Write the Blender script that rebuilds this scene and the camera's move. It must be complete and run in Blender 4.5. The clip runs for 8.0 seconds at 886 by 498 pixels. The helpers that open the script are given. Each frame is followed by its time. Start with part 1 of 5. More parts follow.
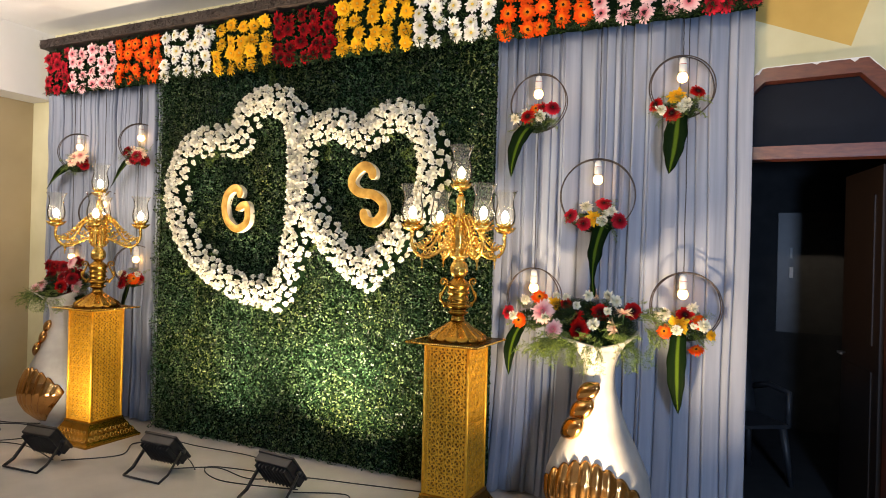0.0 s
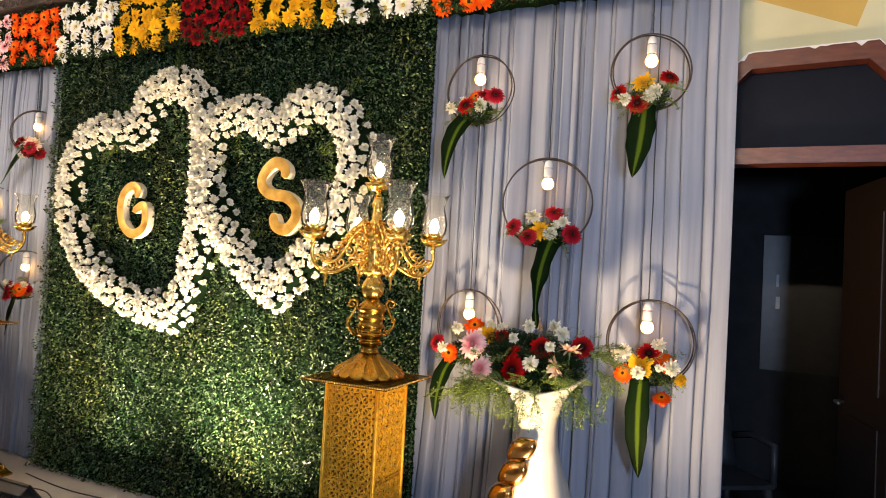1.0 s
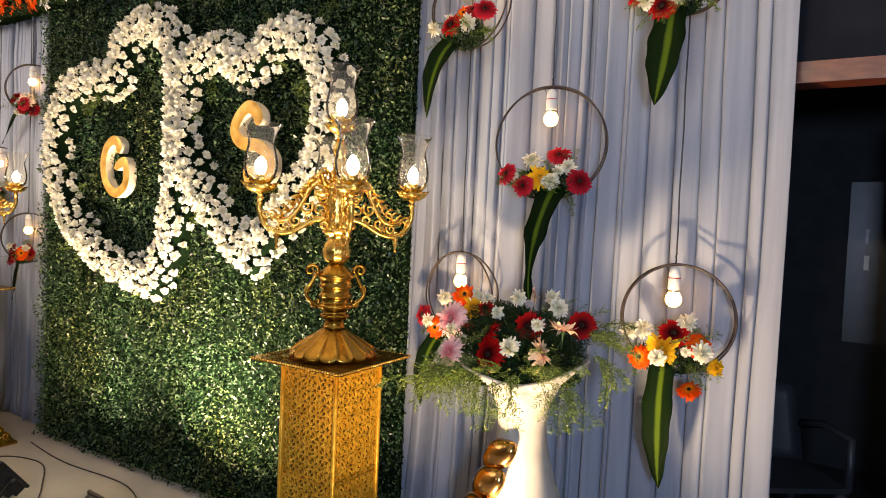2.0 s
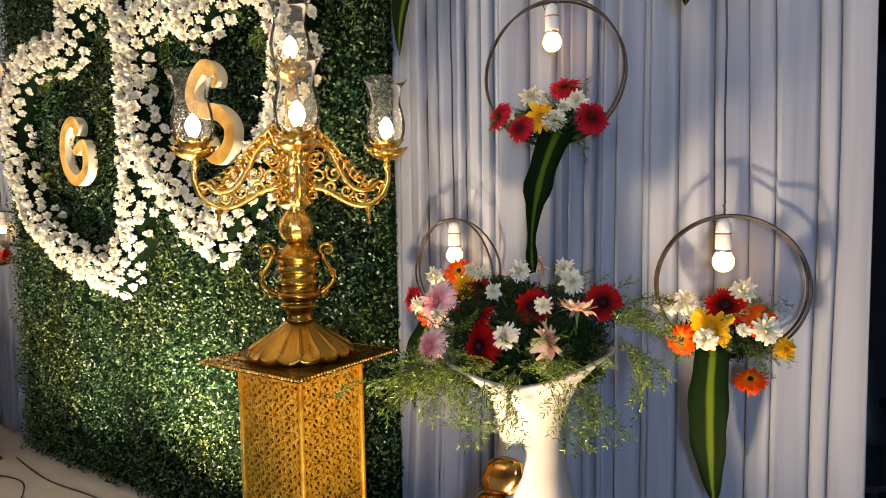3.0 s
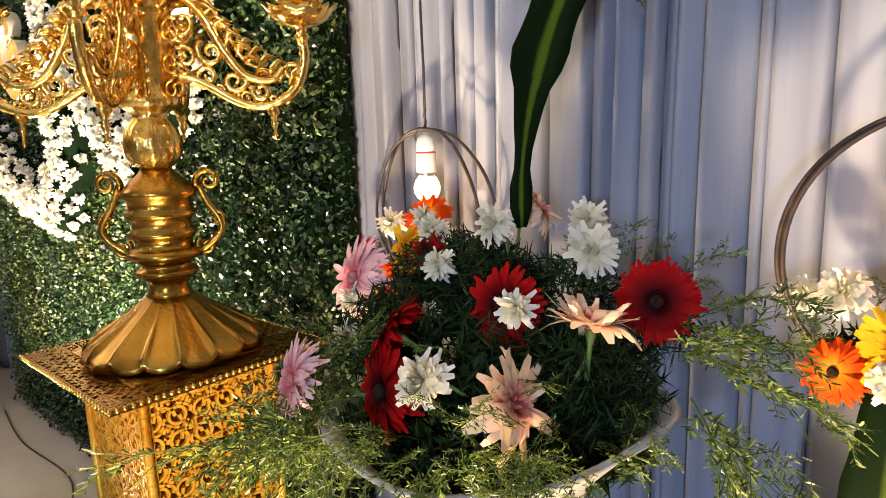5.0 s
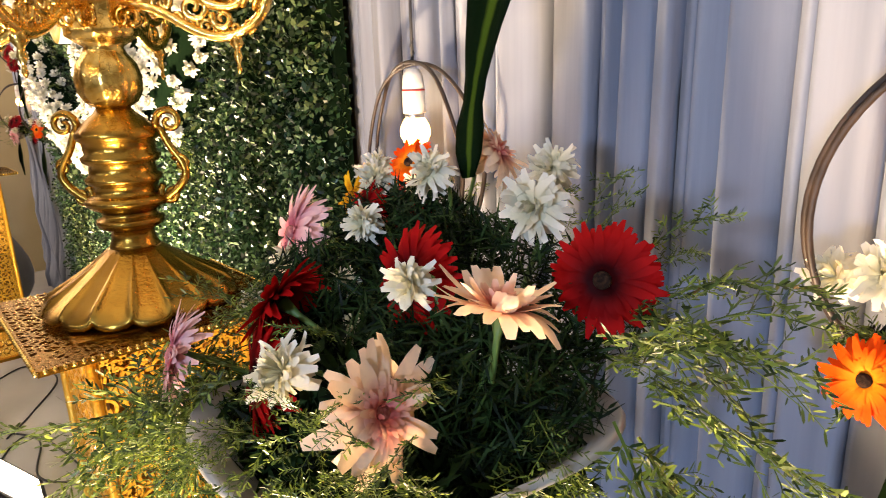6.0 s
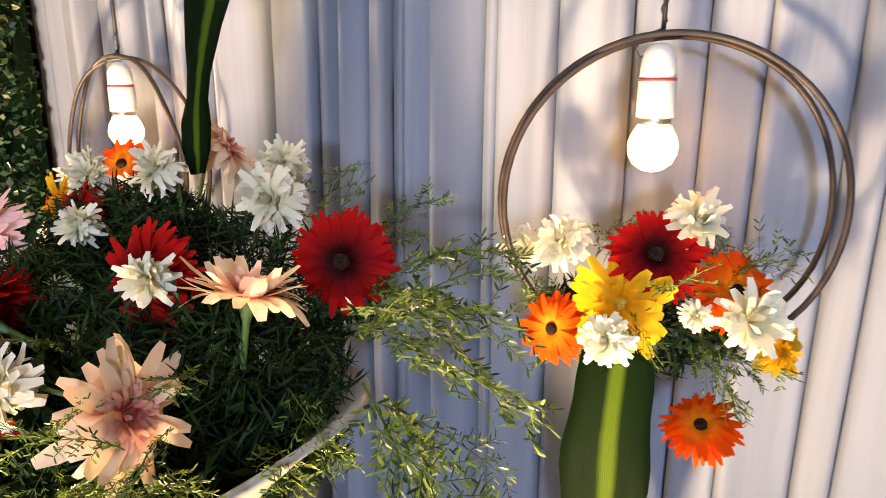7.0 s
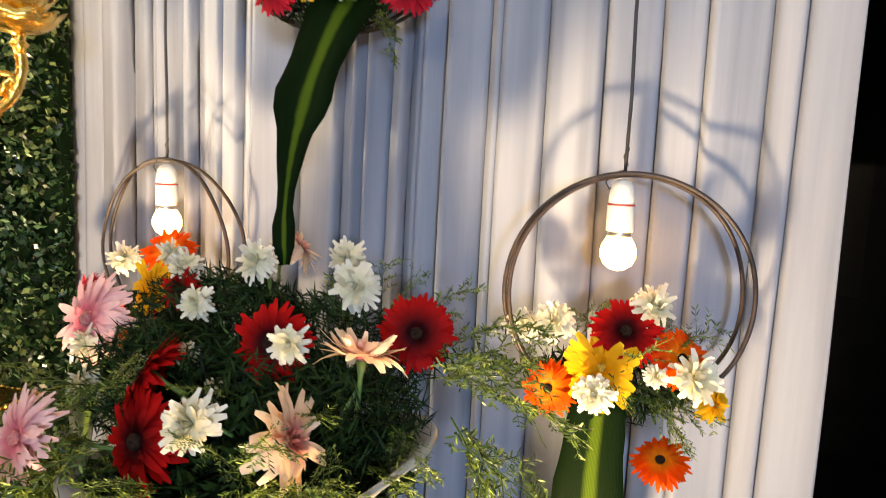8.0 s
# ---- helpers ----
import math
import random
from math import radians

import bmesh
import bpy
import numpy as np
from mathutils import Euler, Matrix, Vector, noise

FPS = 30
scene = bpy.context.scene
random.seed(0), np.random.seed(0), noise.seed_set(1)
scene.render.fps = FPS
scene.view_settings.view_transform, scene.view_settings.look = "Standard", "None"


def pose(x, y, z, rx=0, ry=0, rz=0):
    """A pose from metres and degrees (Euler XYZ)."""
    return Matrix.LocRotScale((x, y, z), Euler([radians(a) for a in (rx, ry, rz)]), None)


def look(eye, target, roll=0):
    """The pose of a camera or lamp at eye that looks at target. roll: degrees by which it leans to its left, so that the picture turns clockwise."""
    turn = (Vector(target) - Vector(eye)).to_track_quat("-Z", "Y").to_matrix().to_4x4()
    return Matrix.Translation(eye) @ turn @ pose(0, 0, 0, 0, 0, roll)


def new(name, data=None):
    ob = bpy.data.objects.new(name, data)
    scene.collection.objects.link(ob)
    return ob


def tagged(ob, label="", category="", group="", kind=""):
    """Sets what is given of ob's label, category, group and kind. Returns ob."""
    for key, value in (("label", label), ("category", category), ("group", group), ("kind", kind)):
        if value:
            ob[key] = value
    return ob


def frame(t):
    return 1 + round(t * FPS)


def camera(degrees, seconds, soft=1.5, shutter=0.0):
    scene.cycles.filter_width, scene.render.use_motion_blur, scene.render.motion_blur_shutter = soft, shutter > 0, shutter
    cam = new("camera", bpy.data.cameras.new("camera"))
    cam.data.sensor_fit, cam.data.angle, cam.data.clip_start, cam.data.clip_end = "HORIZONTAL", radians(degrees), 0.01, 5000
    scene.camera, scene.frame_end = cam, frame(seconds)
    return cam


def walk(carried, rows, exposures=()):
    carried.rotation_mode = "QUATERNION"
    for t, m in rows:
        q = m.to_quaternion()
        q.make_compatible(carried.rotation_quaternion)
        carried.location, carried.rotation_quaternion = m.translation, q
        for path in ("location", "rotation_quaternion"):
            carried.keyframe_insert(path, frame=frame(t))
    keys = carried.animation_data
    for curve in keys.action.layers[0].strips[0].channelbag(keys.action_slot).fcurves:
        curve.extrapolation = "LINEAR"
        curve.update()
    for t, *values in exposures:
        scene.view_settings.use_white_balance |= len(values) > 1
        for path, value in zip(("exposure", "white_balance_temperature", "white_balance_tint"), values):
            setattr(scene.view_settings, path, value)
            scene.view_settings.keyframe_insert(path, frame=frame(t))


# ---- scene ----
cam = camera(69.0, 8.0, 0.6, 0.15)
PATH = [
    (0, (1.407, -3.864, 1.58), (0.542, -2.061, 1.581), 1.5),
    (0.2, (1.457, -3.693, 1.592), (0.533, -1.919, 1.602), 1.9),
    (0.5, (1.467, -3.447, 1.585), (0.61, -1.64, 1.595), 1.6),
    (0.7, (1.465, -3.301, 1.585), (0.570, -1.512, 1.594), 1.6),
    (1, (1.419, -3.057, 1.573), (0.589, -1.238, 1.637), 3.1),
    (1.2, (1.451, -2.920, 1.587), (0.588, -1.118, 1.667), 0.9),
    (1.5, (1.525, -2.729, 1.549), (0.585, -0.967, 1.65), 2.4),
    (1.7, (1.552, -2.573, 1.595), (0.524, -0.858, 1.573), 3.5),
    (2.8, (1.413, -1.964, 1.545), (0.357, -0.269, 1.433), -0.3),
    (3, (1.403, -1.857, 1.529), (0.288, -0.203, 1.392), -1.1),
    (3.2, (1.415, -1.731, 1.534), (0.274, -0.091, 1.429), -0.1),
    (3.5, (1.451, -1.586, 1.538), (0.22, -0.014, 1.434), 2.0),
    (3.7, (1.450, -1.484, 1.517), (0.189, 0.062, 1.379), 0.6),
    (4, (1.36, -1.368, 1.503), (0.126, 0.194, 1.305), 1.1),
    (4.2, (1.271, -1.277, 1.500), (0.094, 0.327, 1.294), 1.7),
    (4.5, (1.162, -1.152, 1.487), (0.041, 0.487, 1.254), 0.9),
    (4.7, (1.123, -1.084, 1.479), (-0.056, 0.504, 1.187), -0.5),
    (5.8, (1.138, -0.752, 1.45), (-0.358, 0.488, 0.973), -2.0),
    (6, (1.137, -0.731, 1.439), (-0.334, 0.529, 0.94), -2.2),
    (6.5, (1.15, -0.707, 1.435), (-0.043, 0.811, 0.915), -2.3),
    (7, (1.151, -0.771, 1.43), (0.345, 0.991, 0.937), -0.0),
    (7.5, (1.137, -0.892, 1.43), (0.552, 0.972, 1.001), -0.5),
    (8, (1.095, -1.037, 1.476), (0.505, 0.859, 1.238), 2.4),
]
walk(cam, [(t, look(eye, target, roll)) for t, eye, target, roll in PATH], exposures=[(0, -0.20, 6650, 16), (1.5, -0.22, 7150, 20), (3, -0.44, 6850, 17), (4.5, -0.28, 6700, 20), (6, 0.16, 6900, 21), (7.2, 0.27, 7150, 19), (8, 0.20, 7250, 15)])

# ---- world and lights ----
world = bpy.data.worlds.new("hall_air")
scene.world = world
world.use_nodes = True
world.node_tree.nodes["Background"].inputs[0].default_value = (0.55, 0.6, 0.7, 1)
world.node_tree.nodes["Background"].inputs[1].default_value = 0.005


def area_lamp(name, eye, target, size, watts, colour, spread=150):
    data = bpy.data.lights.new(name, "AREA")
    data.shape, data.size, data.size_y = "RECTANGLE", size[0], size[1]
    data.energy, data.color, data.spread = watts, colour, radians(spread)
    ob = new(name, data)
    ob.matrix_world = look(eye, target)
    return ob


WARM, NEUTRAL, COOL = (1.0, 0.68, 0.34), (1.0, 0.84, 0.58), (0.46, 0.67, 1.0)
# floor floods: x, y, height, aim x, aim z, watts, spread, colour
FLOODS = [
    (-3.06, -0.95, 0.165, -3.35, 1.9, 10, 150, NEUTRAL),
    (-2.20, -0.68, 0.165, -2.25, 1.75, 43, 126, NEUTRAL),
    (-1.25, -0.62, 0.165, -1.08, 1.42, 98, 120, NEUTRAL),
    (0.74, -1.12, 0.17, 0.62, 1.65, 30, 98, (1.0, 0.76, 0.45)),
]
TILT = radians(38)
for fx, fy, fz, ax, az, watts, spread, colour in FLOODS:
    flat = Vector((ax - fx, 0.1 - fy, 0)).normalized()
    tilt = min(TILT, math.atan2(az - fz, math.hypot(ax - fx, 0.1 - fy)))
    d = flat * math.cos(tilt) + Vector((0, 0, math.sin(tilt)))
    area_lamp("flood_beam", Vector((fx, fy, fz)) + d * 0.075, (ax, 0.1, az), (0.17, 0.10), watts, colour, spread)
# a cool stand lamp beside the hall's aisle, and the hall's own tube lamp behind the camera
area_lamp("stand_lamp_glow", (2.35, -3.45, 1.70), (0.4, 0.1, 1.7), (0.30, 0.20), 84, COOL, 180)
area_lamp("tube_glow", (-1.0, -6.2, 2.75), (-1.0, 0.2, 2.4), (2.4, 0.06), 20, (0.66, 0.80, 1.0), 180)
# two unseen fill lamps, added to brighten the upper wall, garland and ceiling
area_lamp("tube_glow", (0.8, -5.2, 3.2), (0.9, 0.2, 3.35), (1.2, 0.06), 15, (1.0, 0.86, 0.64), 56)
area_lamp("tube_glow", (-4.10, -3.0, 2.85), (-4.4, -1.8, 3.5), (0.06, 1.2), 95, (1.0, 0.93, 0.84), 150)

# ---- materials ----


def material(name):
    m = bpy.data.materials.new(name)
    m.use_nodes = True
    nodes = m.node_tree.nodes
    return m, nodes, m.node_tree.links, nodes["Principled BSDF"]


def noise_node(nodes, links, scale, detail=4, coords="Object", stretch=None):
    co = nodes.new("ShaderNodeTexCoord")
    tex = nodes.new("ShaderNodeTexNoise")
    tex.inputs["Scale"].default_value, tex.inputs["Detail"].default_value = scale, detail
    if stretch:
        mp = nodes.new("ShaderNodeMapping")
        mp.inputs["Scale"].default_value = stretch
        links.new(co.outputs[coords], mp.inputs[0])
        links.new(mp.outputs[0], tex.inputs[0])
    else:
        links.new(co.outputs[coords], tex.inputs[0])
    return tex


def ramp_node(nodes, links, source, stops):
    r = nodes.new("ShaderNodeValToRGB")
    while len(r.color_ramp.elements) < len(stops):
        r.color_ramp.elements.new(0.5)
    for e, (p, c) in zip(r.color_ramp.elements, stops):
        e.position, e.color = p, (*c, 1)
    links.new(source, r.inputs[0])
    return r


def bump_to(nodes, links, bsdf, source, strength, distance):
    b = nodes.new("ShaderNodeBump")
    b.inputs["Strength"].default_value, b.inputs["Distance"].default_value = strength, distance
    links.new(source, b.inputs["Height"])
    links.new(b.outputs[0], bsdf.inputs["Normal"])


def surface(name, low, high, rough=0.6, metal=0.0, scale=8.0, fine=120.0, relief=0.2, depth=0.002, stretch=None, sheen=0.0):
    """A colour that wanders between two tones, with fine relief."""
    m, nodes, links, bsdf = material(name)
    big = noise_node(nodes, links, scale, 5, stretch=stretch)
    r = ramp_node(nodes, links, big.outputs[0], [(0.3, low), (0.7, high)])
    links.new(r.outputs[0], bsdf.inputs["Base Color"])
    bsdf.inputs["Roughness"].default_value, bsdf.inputs["Metallic"].default_value = rough, metal
    bsdf.inputs["Sheen Weight"].default_value = sheen
    small = noise_node(nodes, links, fine, 3, stretch=stretch)
    bump_to(nodes, links, bsdf, small.outputs[0], relief, depth)
    return m


def glowing(name, colour, strength):
    m, nodes, links, bsdf = material(name)
    bsdf.inputs["Base Color"].default_value = (*colour, 1)
    bsdf.inputs["Emission Color"].default_value = (*colour, 1)
    bsdf.inputs["Emission Strength"].default_value = strength
    return m


def petal_material(name, inner, outer, reach, wild=0.12):
    """Petals: one tone at the heart of the flower and one at the tips; each flower varies a little."""
    m, nodes, links, bsdf = material(name)
    co = nodes.new("ShaderNodeTexCoord")
    length = nodes.new("ShaderNodeVectorMath")
    length.operation = "LENGTH"
    links.new(co.outputs["Object"], length.inputs[0])
    scaled = nodes.new("ShaderNodeMath")
    scaled.operation, scaled.inputs[1].default_value = "DIVIDE", reach
    links.new(length.outputs["Value"], scaled.inputs[0])
    r = ramp_node(nodes, links, scaled.outputs[0], [(0.25, inner), (0.75, outer)])
    grain = noise_node(nodes, links, 90, 3)
    info = nodes.new("ShaderNodeObjectInfo")
    hue = nodes.new("ShaderNodeHueSaturation")
    vary = nodes.new("ShaderNodeMapRange")
    vary.inputs[3].default_value, vary.inputs[4].default_value = 1 - wild, 1 + wild
    links.new(info.outputs["Random"], vary.inputs[0])
    links.new(vary.outputs[0], hue.inputs["Value"])
    links.new(r.outputs[0], hue.inputs["Color"])
    mix = nodes.new("ShaderNodeMixRGB")
    mix.blend_type, mix.inputs[0].default_value = "MULTIPLY", 0.22
    links.new(hue.outputs[0], mix.inputs[1])
    g = ramp_node(nodes, links, grain.outputs[0], [(0.3, (0.55, 0.55, 0.55)), (0.6, (1, 1, 1))])
    links.new(g.outputs[0], mix.inputs[2])
    links.new(mix.outputs[0], bsdf.inputs["Base Color"])
    bsdf.inputs["Roughness"].default_value = 0.6
    bsdf.inputs["Specular IOR Level"].default_value = 0.06
    thin = nodes.new("ShaderNodeBsdfTranslucent")
    links.new(mix.outputs[0], thin.inputs[0])
    both = nodes.new("ShaderNodeMixShader")
    both.inputs[0].default_value = 0.22
    links.new(bsdf.outputs[0], both.inputs[1])
    links.new(thin.outputs[0], both.inputs[2])
    links.new(both.outputs[0], nodes["Material Output"].inputs[0])
    return m


def foliage_material(name, low, high, rough=0.45, island=True, thin_amount=0.2, mid=None, patch=None):
    """Leaves that differ one from another; patch tints wide uneven areas of them, as on panels from different batches."""
    m, nodes, links, bsdf = material(name)
    if island:
        geo = nodes.new("ShaderNodeNewGeometry")
        source = geo.outputs["Random Per Island"]
    else:
        source = noise_node(nodes, links, 30, 3).outputs[0]
    stops = [(0.1, low), (0.9, high)] if mid is None else [(0.1, low), (0.6, mid), (1.0, high)]
    r = ramp_node(nodes, links, source, stops)
    tone = r.outputs[0]
    if patch is not None:
        wide = ramp_node(nodes, links, noise_node(nodes, links, 2.1, 4).outputs[0], [(0.38, (1, 1, 1)), (0.64, patch)])
        mix = nodes.new("ShaderNodeMixRGB")
        mix.blend_type, mix.inputs[0].default_value = "MULTIPLY", 1.0
        links.new(tone, mix.inputs[1])
        links.new(wide.outputs[0], mix.inputs[2])
        tone = mix.outputs[0]
    links.new(tone, bsdf.inputs["Base Color"])
    bsdf.inputs["Roughness"].default_value = rough
    thin = nodes.new("ShaderNodeBsdfTranslucent")
    links.new(tone, thin.inputs[0])
    both = nodes.new("ShaderNodeMixShader")
    both.inputs[0].default_value = thin_amount
    links.new(bsdf.outputs[0], both.inputs[1])
    links.new(thin.outputs[0], both.inputs[2])
    links.new(both.outputs[0], nodes["Material Output"].inputs[0])
    return m


def striped_leaf_material(name):
    """A broad dark leaf with a lime band along its midrib."""
    m, nodes, links, bsdf = material(name)
    uv = nodes.new("ShaderNodeUVMap")
    sep = nodes.new("ShaderNodeSeparateXYZ")
    links.new(uv.outputs[0], sep.inputs[0])
    r = ramp_node(nodes, links, sep.outputs[0], [(0.0, (0.003, 0.010, 0.002)), (0.36, (0.005, 0.015, 0.003)), (0.44, (0.075, 0.125, 0.010)), (0.54, (0.075, 0.125, 0.010)), (0.62, (0.005, 0.015, 0.003)), (1.0, (0.003, 0.010, 0.002))])
    veins = nodes.new("ShaderNodeTexWave")
    veins.inputs["Scale"].default_value, veins.inputs["Distortion"].default_value = 14, 1.0
    links.new(uv.outputs[0], veins.inputs[0])
    mix = nodes.new("ShaderNodeMixRGB")
    mix.blend_type, mix.inputs[0].default_value = "MULTIPLY", 0.35
    links.new(r.outputs[0], mix.inputs[1])
    links.new(veins.outputs[0], mix.inputs[2])
    links.new(mix.outputs[0], bsdf.inputs["Base Color"])
    bsdf.inputs["Roughness"].default_value = 0.5
    bsdf.inputs["Specular IOR Level"].default_value = 0.03
    bump_to(nodes, links, bsdf, veins.outputs[0], 0.3, 0.001)
    return m


def chimney_glass():
    m, nodes, links, bsdf = material("chimney_glass")
    clear = nodes.new("ShaderNodeBsdfTransparent")
    clear.inputs[0].default_value = (0.93, 0.92, 0.88, 1)
    gloss = nodes.new("ShaderNodeBsdfGlossy")
    gloss.inputs["Roughness"].default_value = 0.04
    edge = nodes.new("ShaderNodeFresnel")
    edge.inputs[0].default_value = 1.16
    frost = nodes.new("ShaderNodeBsdfDiffuse")
    frost.inputs[0].default_value = (0.85, 0.83, 0.78, 1)
    co = nodes.new("ShaderNodeTexCoord")
    cut = nodes.new("ShaderNodeTexVoronoi")
    cut.inputs["Scale"].default_value = 85
    links.new(co.outputs["Object"], cut.inputs[0])
    etched = ramp_node(nodes, links, cut.outputs[0], [(0.22, (0.13, 0.13, 0.13)), (0.40, (0.035, 0.035, 0.035))])
    veil = nodes.new("ShaderNodeMixShader")
    links.new(etched.outputs[0], veil.inputs[0])
    links.new(clear.outputs[0], veil.inputs[1])
    links.new(frost.outputs[0], veil.inputs[2])
    mix = nodes.new("ShaderNodeMixShader")
    links.new(edge.outputs[0], mix.inputs[0])
    links.new(veil.outputs[0], mix.inputs[1])
    links.new(gloss.outputs[0], mix.inputs[2])
    links.new(mix.outputs[0], nodes["Material Output"].inputs[0])
    return m


def curtain_material():
    m, nodes, links, bsdf = material("curtain_cloth")
    streak = noise_node(nodes, links, 1.0, 5, stretch=(26, 26, 0.9))
    r = ramp_node(nodes, links, streak.outputs[0], [(0.3, (0.182, 0.206, 0.262)), (0.62, (0.262, 0.290, 0.356))])
    links.new(r.outputs[0], bsdf.inputs["Base Color"])
    bsdf.inputs["Roughness"].default_value = 0.75
    bsdf.inputs["Sheen Weight"].default_value = 0.15
    weave = noise_node(nodes, links, 1.0, 4, stretch=(160, 160, 10))
    bump_to(nodes, links, bsdf, weave.outputs[0], 0.25, 0.002)
    return m


def wall_right_material():
    """Cream plaster with an ochre field painted over its upper part, bounded by two slanting lines."""
    m, nodes, links, bsdf = material("painted_plaster")
    co = nodes.new("ShaderNodeTexCoord")
    sep = nodes.new("ShaderNodeSeparateXYZ")
    links.new(co.outputs["Object"], sep.inputs[0])

    def line(kx, kz, c):
        a = nodes.new("ShaderNodeMath")
        a.operation, a.inputs[1].default_value = "MULTIPLY", kx
        links.new(sep.outputs[0], a.inputs[0])
        b = nodes.new("ShaderNodeMath")
        b.operation, b.inputs[1].default_value, b.inputs[2].default_value = "MULTIPLY_ADD", kz, c
        links.new(sep.outputs[2], b.inputs[0])
        s = nodes.new("ShaderNodeMath")
        s.operation = "ADD"
        links.new(a.outputs[0], s.inputs[0])
        links.new(b.outputs[0], s.inputs[1])
        g = nodes.new("ShaderNodeMath")
        g.operation, g.inputs[1].default_value = "GREATER_THAN", 0.0
        links.new(s.outputs[0], g.inputs[0])
        return g
    above = line(0.42, 1.0, -3.52)
    leftof = line(-1.0, 0.33, 0.96)
    both = nodes.new("ShaderNodeMath")
    both.operation = "MULTIPLY"
    links.new(above.outputs[0], both.inputs[0])
    links.new(leftof.outputs[0], both.inputs[1])
    grime = noise_node(nodes, links, 2.5, 6)
    cream = ramp_node(nodes, links, grime.outputs[0], [(0.3, (0.50, 0.46, 0.26)), (0.7, (0.62, 0.58, 0.36))])
    ochre = ramp_node(nodes, links, grime.outputs[0], [(0.3, (0.46, 0.29, 0.06)), (0.7, (0.58, 0.38, 0.09))])
    mix = nodes.new("ShaderNodeMixRGB")
    links.new(both.outputs[0], mix.inputs[0])
    links.new(cream.outputs[0], mix.inputs[1])
    links.new(ochre.outputs[0], mix.inputs[2])
    links.new(mix.outputs[0], bsdf.inputs["Base Color"])
    bsdf.inputs["Roughness"].default_value = 0.7
    fine = noise_node(nodes, links, 60, 4)
    bump_to(nodes, links, bsdf, fine.outputs[0], 0.2, 0.003)
    return m


M_TAN = surface("tan_plaster", (0.36, 0.28, 0.15), (0.44, 0.35, 0.20), 0.7, scale=1.4, fine=60)
M_WHITE = surface("white_plaster", (0.70, 0.69, 0.66), (0.80, 0.79, 0.77), 0.8, scale=1.2, fine=50)
M_CREAM = wall_right_material()
# nearly black, so that the back room looks unlit
M_ROOM_SHADE = surface("back_room_shade", (0.012, 0.014, 0.017), (0.020, 0.023, 0.027), 0.85)
M_CARPET = surface("stage_cloth", (0.36, 0.34, 0.31), (0.46, 0.43, 0.39), 0.9, scale=2.2, fine=260, relief=0.35, depth=0.003)
M_CURTAIN = curtain_material()
M_WOOD = surface("brown_painted_wood", (0.075, 0.016, 0.007), (0.14, 0.034, 0.013), 0.36, scale=5, fine=40, stretch=(3, 3, 12))
M_RAIL = surface("dark_brown_rail", (0.020, 0.012, 0.009), (0.045, 0.028, 0.020), 0.7, scale=6)
M_DOOR = surface("shaded_door_wood", (0.012, 0.006, 0.003), (0.020, 0.009, 0.004), 0.5, scale=4, fine=40, stretch=(9, 9, 1))
M_FANLIGHT = surface("dark_blue_panel", (0.002, 0.003, 0.007), (0.004, 0.006, 0.012), 0.6)
M_FANLIGHT.node_tree.nodes["Principled BSDF"].inputs["Specular IOR Level"].default_value = 0.15
# nearly black without gloss: shade in the gaps is put into this colour
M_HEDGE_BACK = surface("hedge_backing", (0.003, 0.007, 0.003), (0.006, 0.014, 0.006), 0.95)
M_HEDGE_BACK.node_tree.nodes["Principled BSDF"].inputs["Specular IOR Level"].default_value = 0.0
M_HEDGE = foliage_material("hedge_leaf", (0.001, 0.006, 0.002), (0.130, 0.220, 0.100), 0.38, thin_amount=0.08, mid=(0.018, 0.064, 0.023), patch=(1.25, 0.82, 0.55))
M_HEDGE.node_tree.nodes["Principled BSDF"].inputs["Specular IOR Level"].default_value = 0.32
M_FERN = foliage_material("fern_green", (0.012, 0.032, 0.005), (0.31, 0.40, 0.060), 0.42, thin_amount=0.25, mid=(0.105, 0.160, 0.024))
# filler green, darkened to stand for the shade deep among the flowers
M_DULL_FERN = foliage_material("darkened_foliage", (0.002, 0.007, 0.002), (0.022, 0.050, 0.010), 0.6, thin_amount=0.05)
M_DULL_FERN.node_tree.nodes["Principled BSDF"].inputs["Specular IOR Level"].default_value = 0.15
M_STRIPE = striped_leaf_material("striped_leaf")
M_GOLD = surface("antique_gold", (0.62, 0.34, 0.05), (0.95, 0.68, 0.21), 0.25, 1.0, scale=45, fine=75, relief=0.55, depth=0.004)
M_GOLD_PAINT = surface("gold_paint", (0.66, 0.31, 0.016), (0.95, 0.55, 0.055), 0.34, 0.4, scale=30, fine=110, relief=0.6, depth=0.004)
M_GOLD_DULL = surface("brushed_gold", (0.30, 0.145, 0.018), (0.50, 0.285, 0.048), 0.27, 1.0, scale=9, fine=150, relief=0.35, depth=0.002)
M_GOLD_CORE = surface("shaded_gold_core", (0.16, 0.070, 0.008), (0.34, 0.155, 0.018), 0.45, 0.5, scale=60, fine=160, relief=0.8, depth=0.005)
M_LETTER = surface("gold_letter_face", (0.40, 0.20, 0.035), (0.74, 0.46, 0.11), 0.36, 0.6, scale=14, fine=30, relief=0.4)
M_LETTER_SIDE = surface("letter_foam_side", (0.62, 0.52, 0.36), (0.74, 0.66, 0.50), 0.7)
M_VASE = surface("white_glazed_vase", (0.28, 0.268, 0.248), (0.40, 0.386, 0.360), 0.28, scale=7, fine=40, relief=0.12)
M_SHELL = surface("shell_gold", (0.45, 0.22, 0.07), (0.66, 0.37, 0.13), 0.18, 1.0, scale=8, fine=50, relief=0.1)
M_HOOP = surface("wicker_hoop", (0.013, 0.008, 0.006), (0.048, 0.029, 0.020), 0.5, scale=40, fine=200)
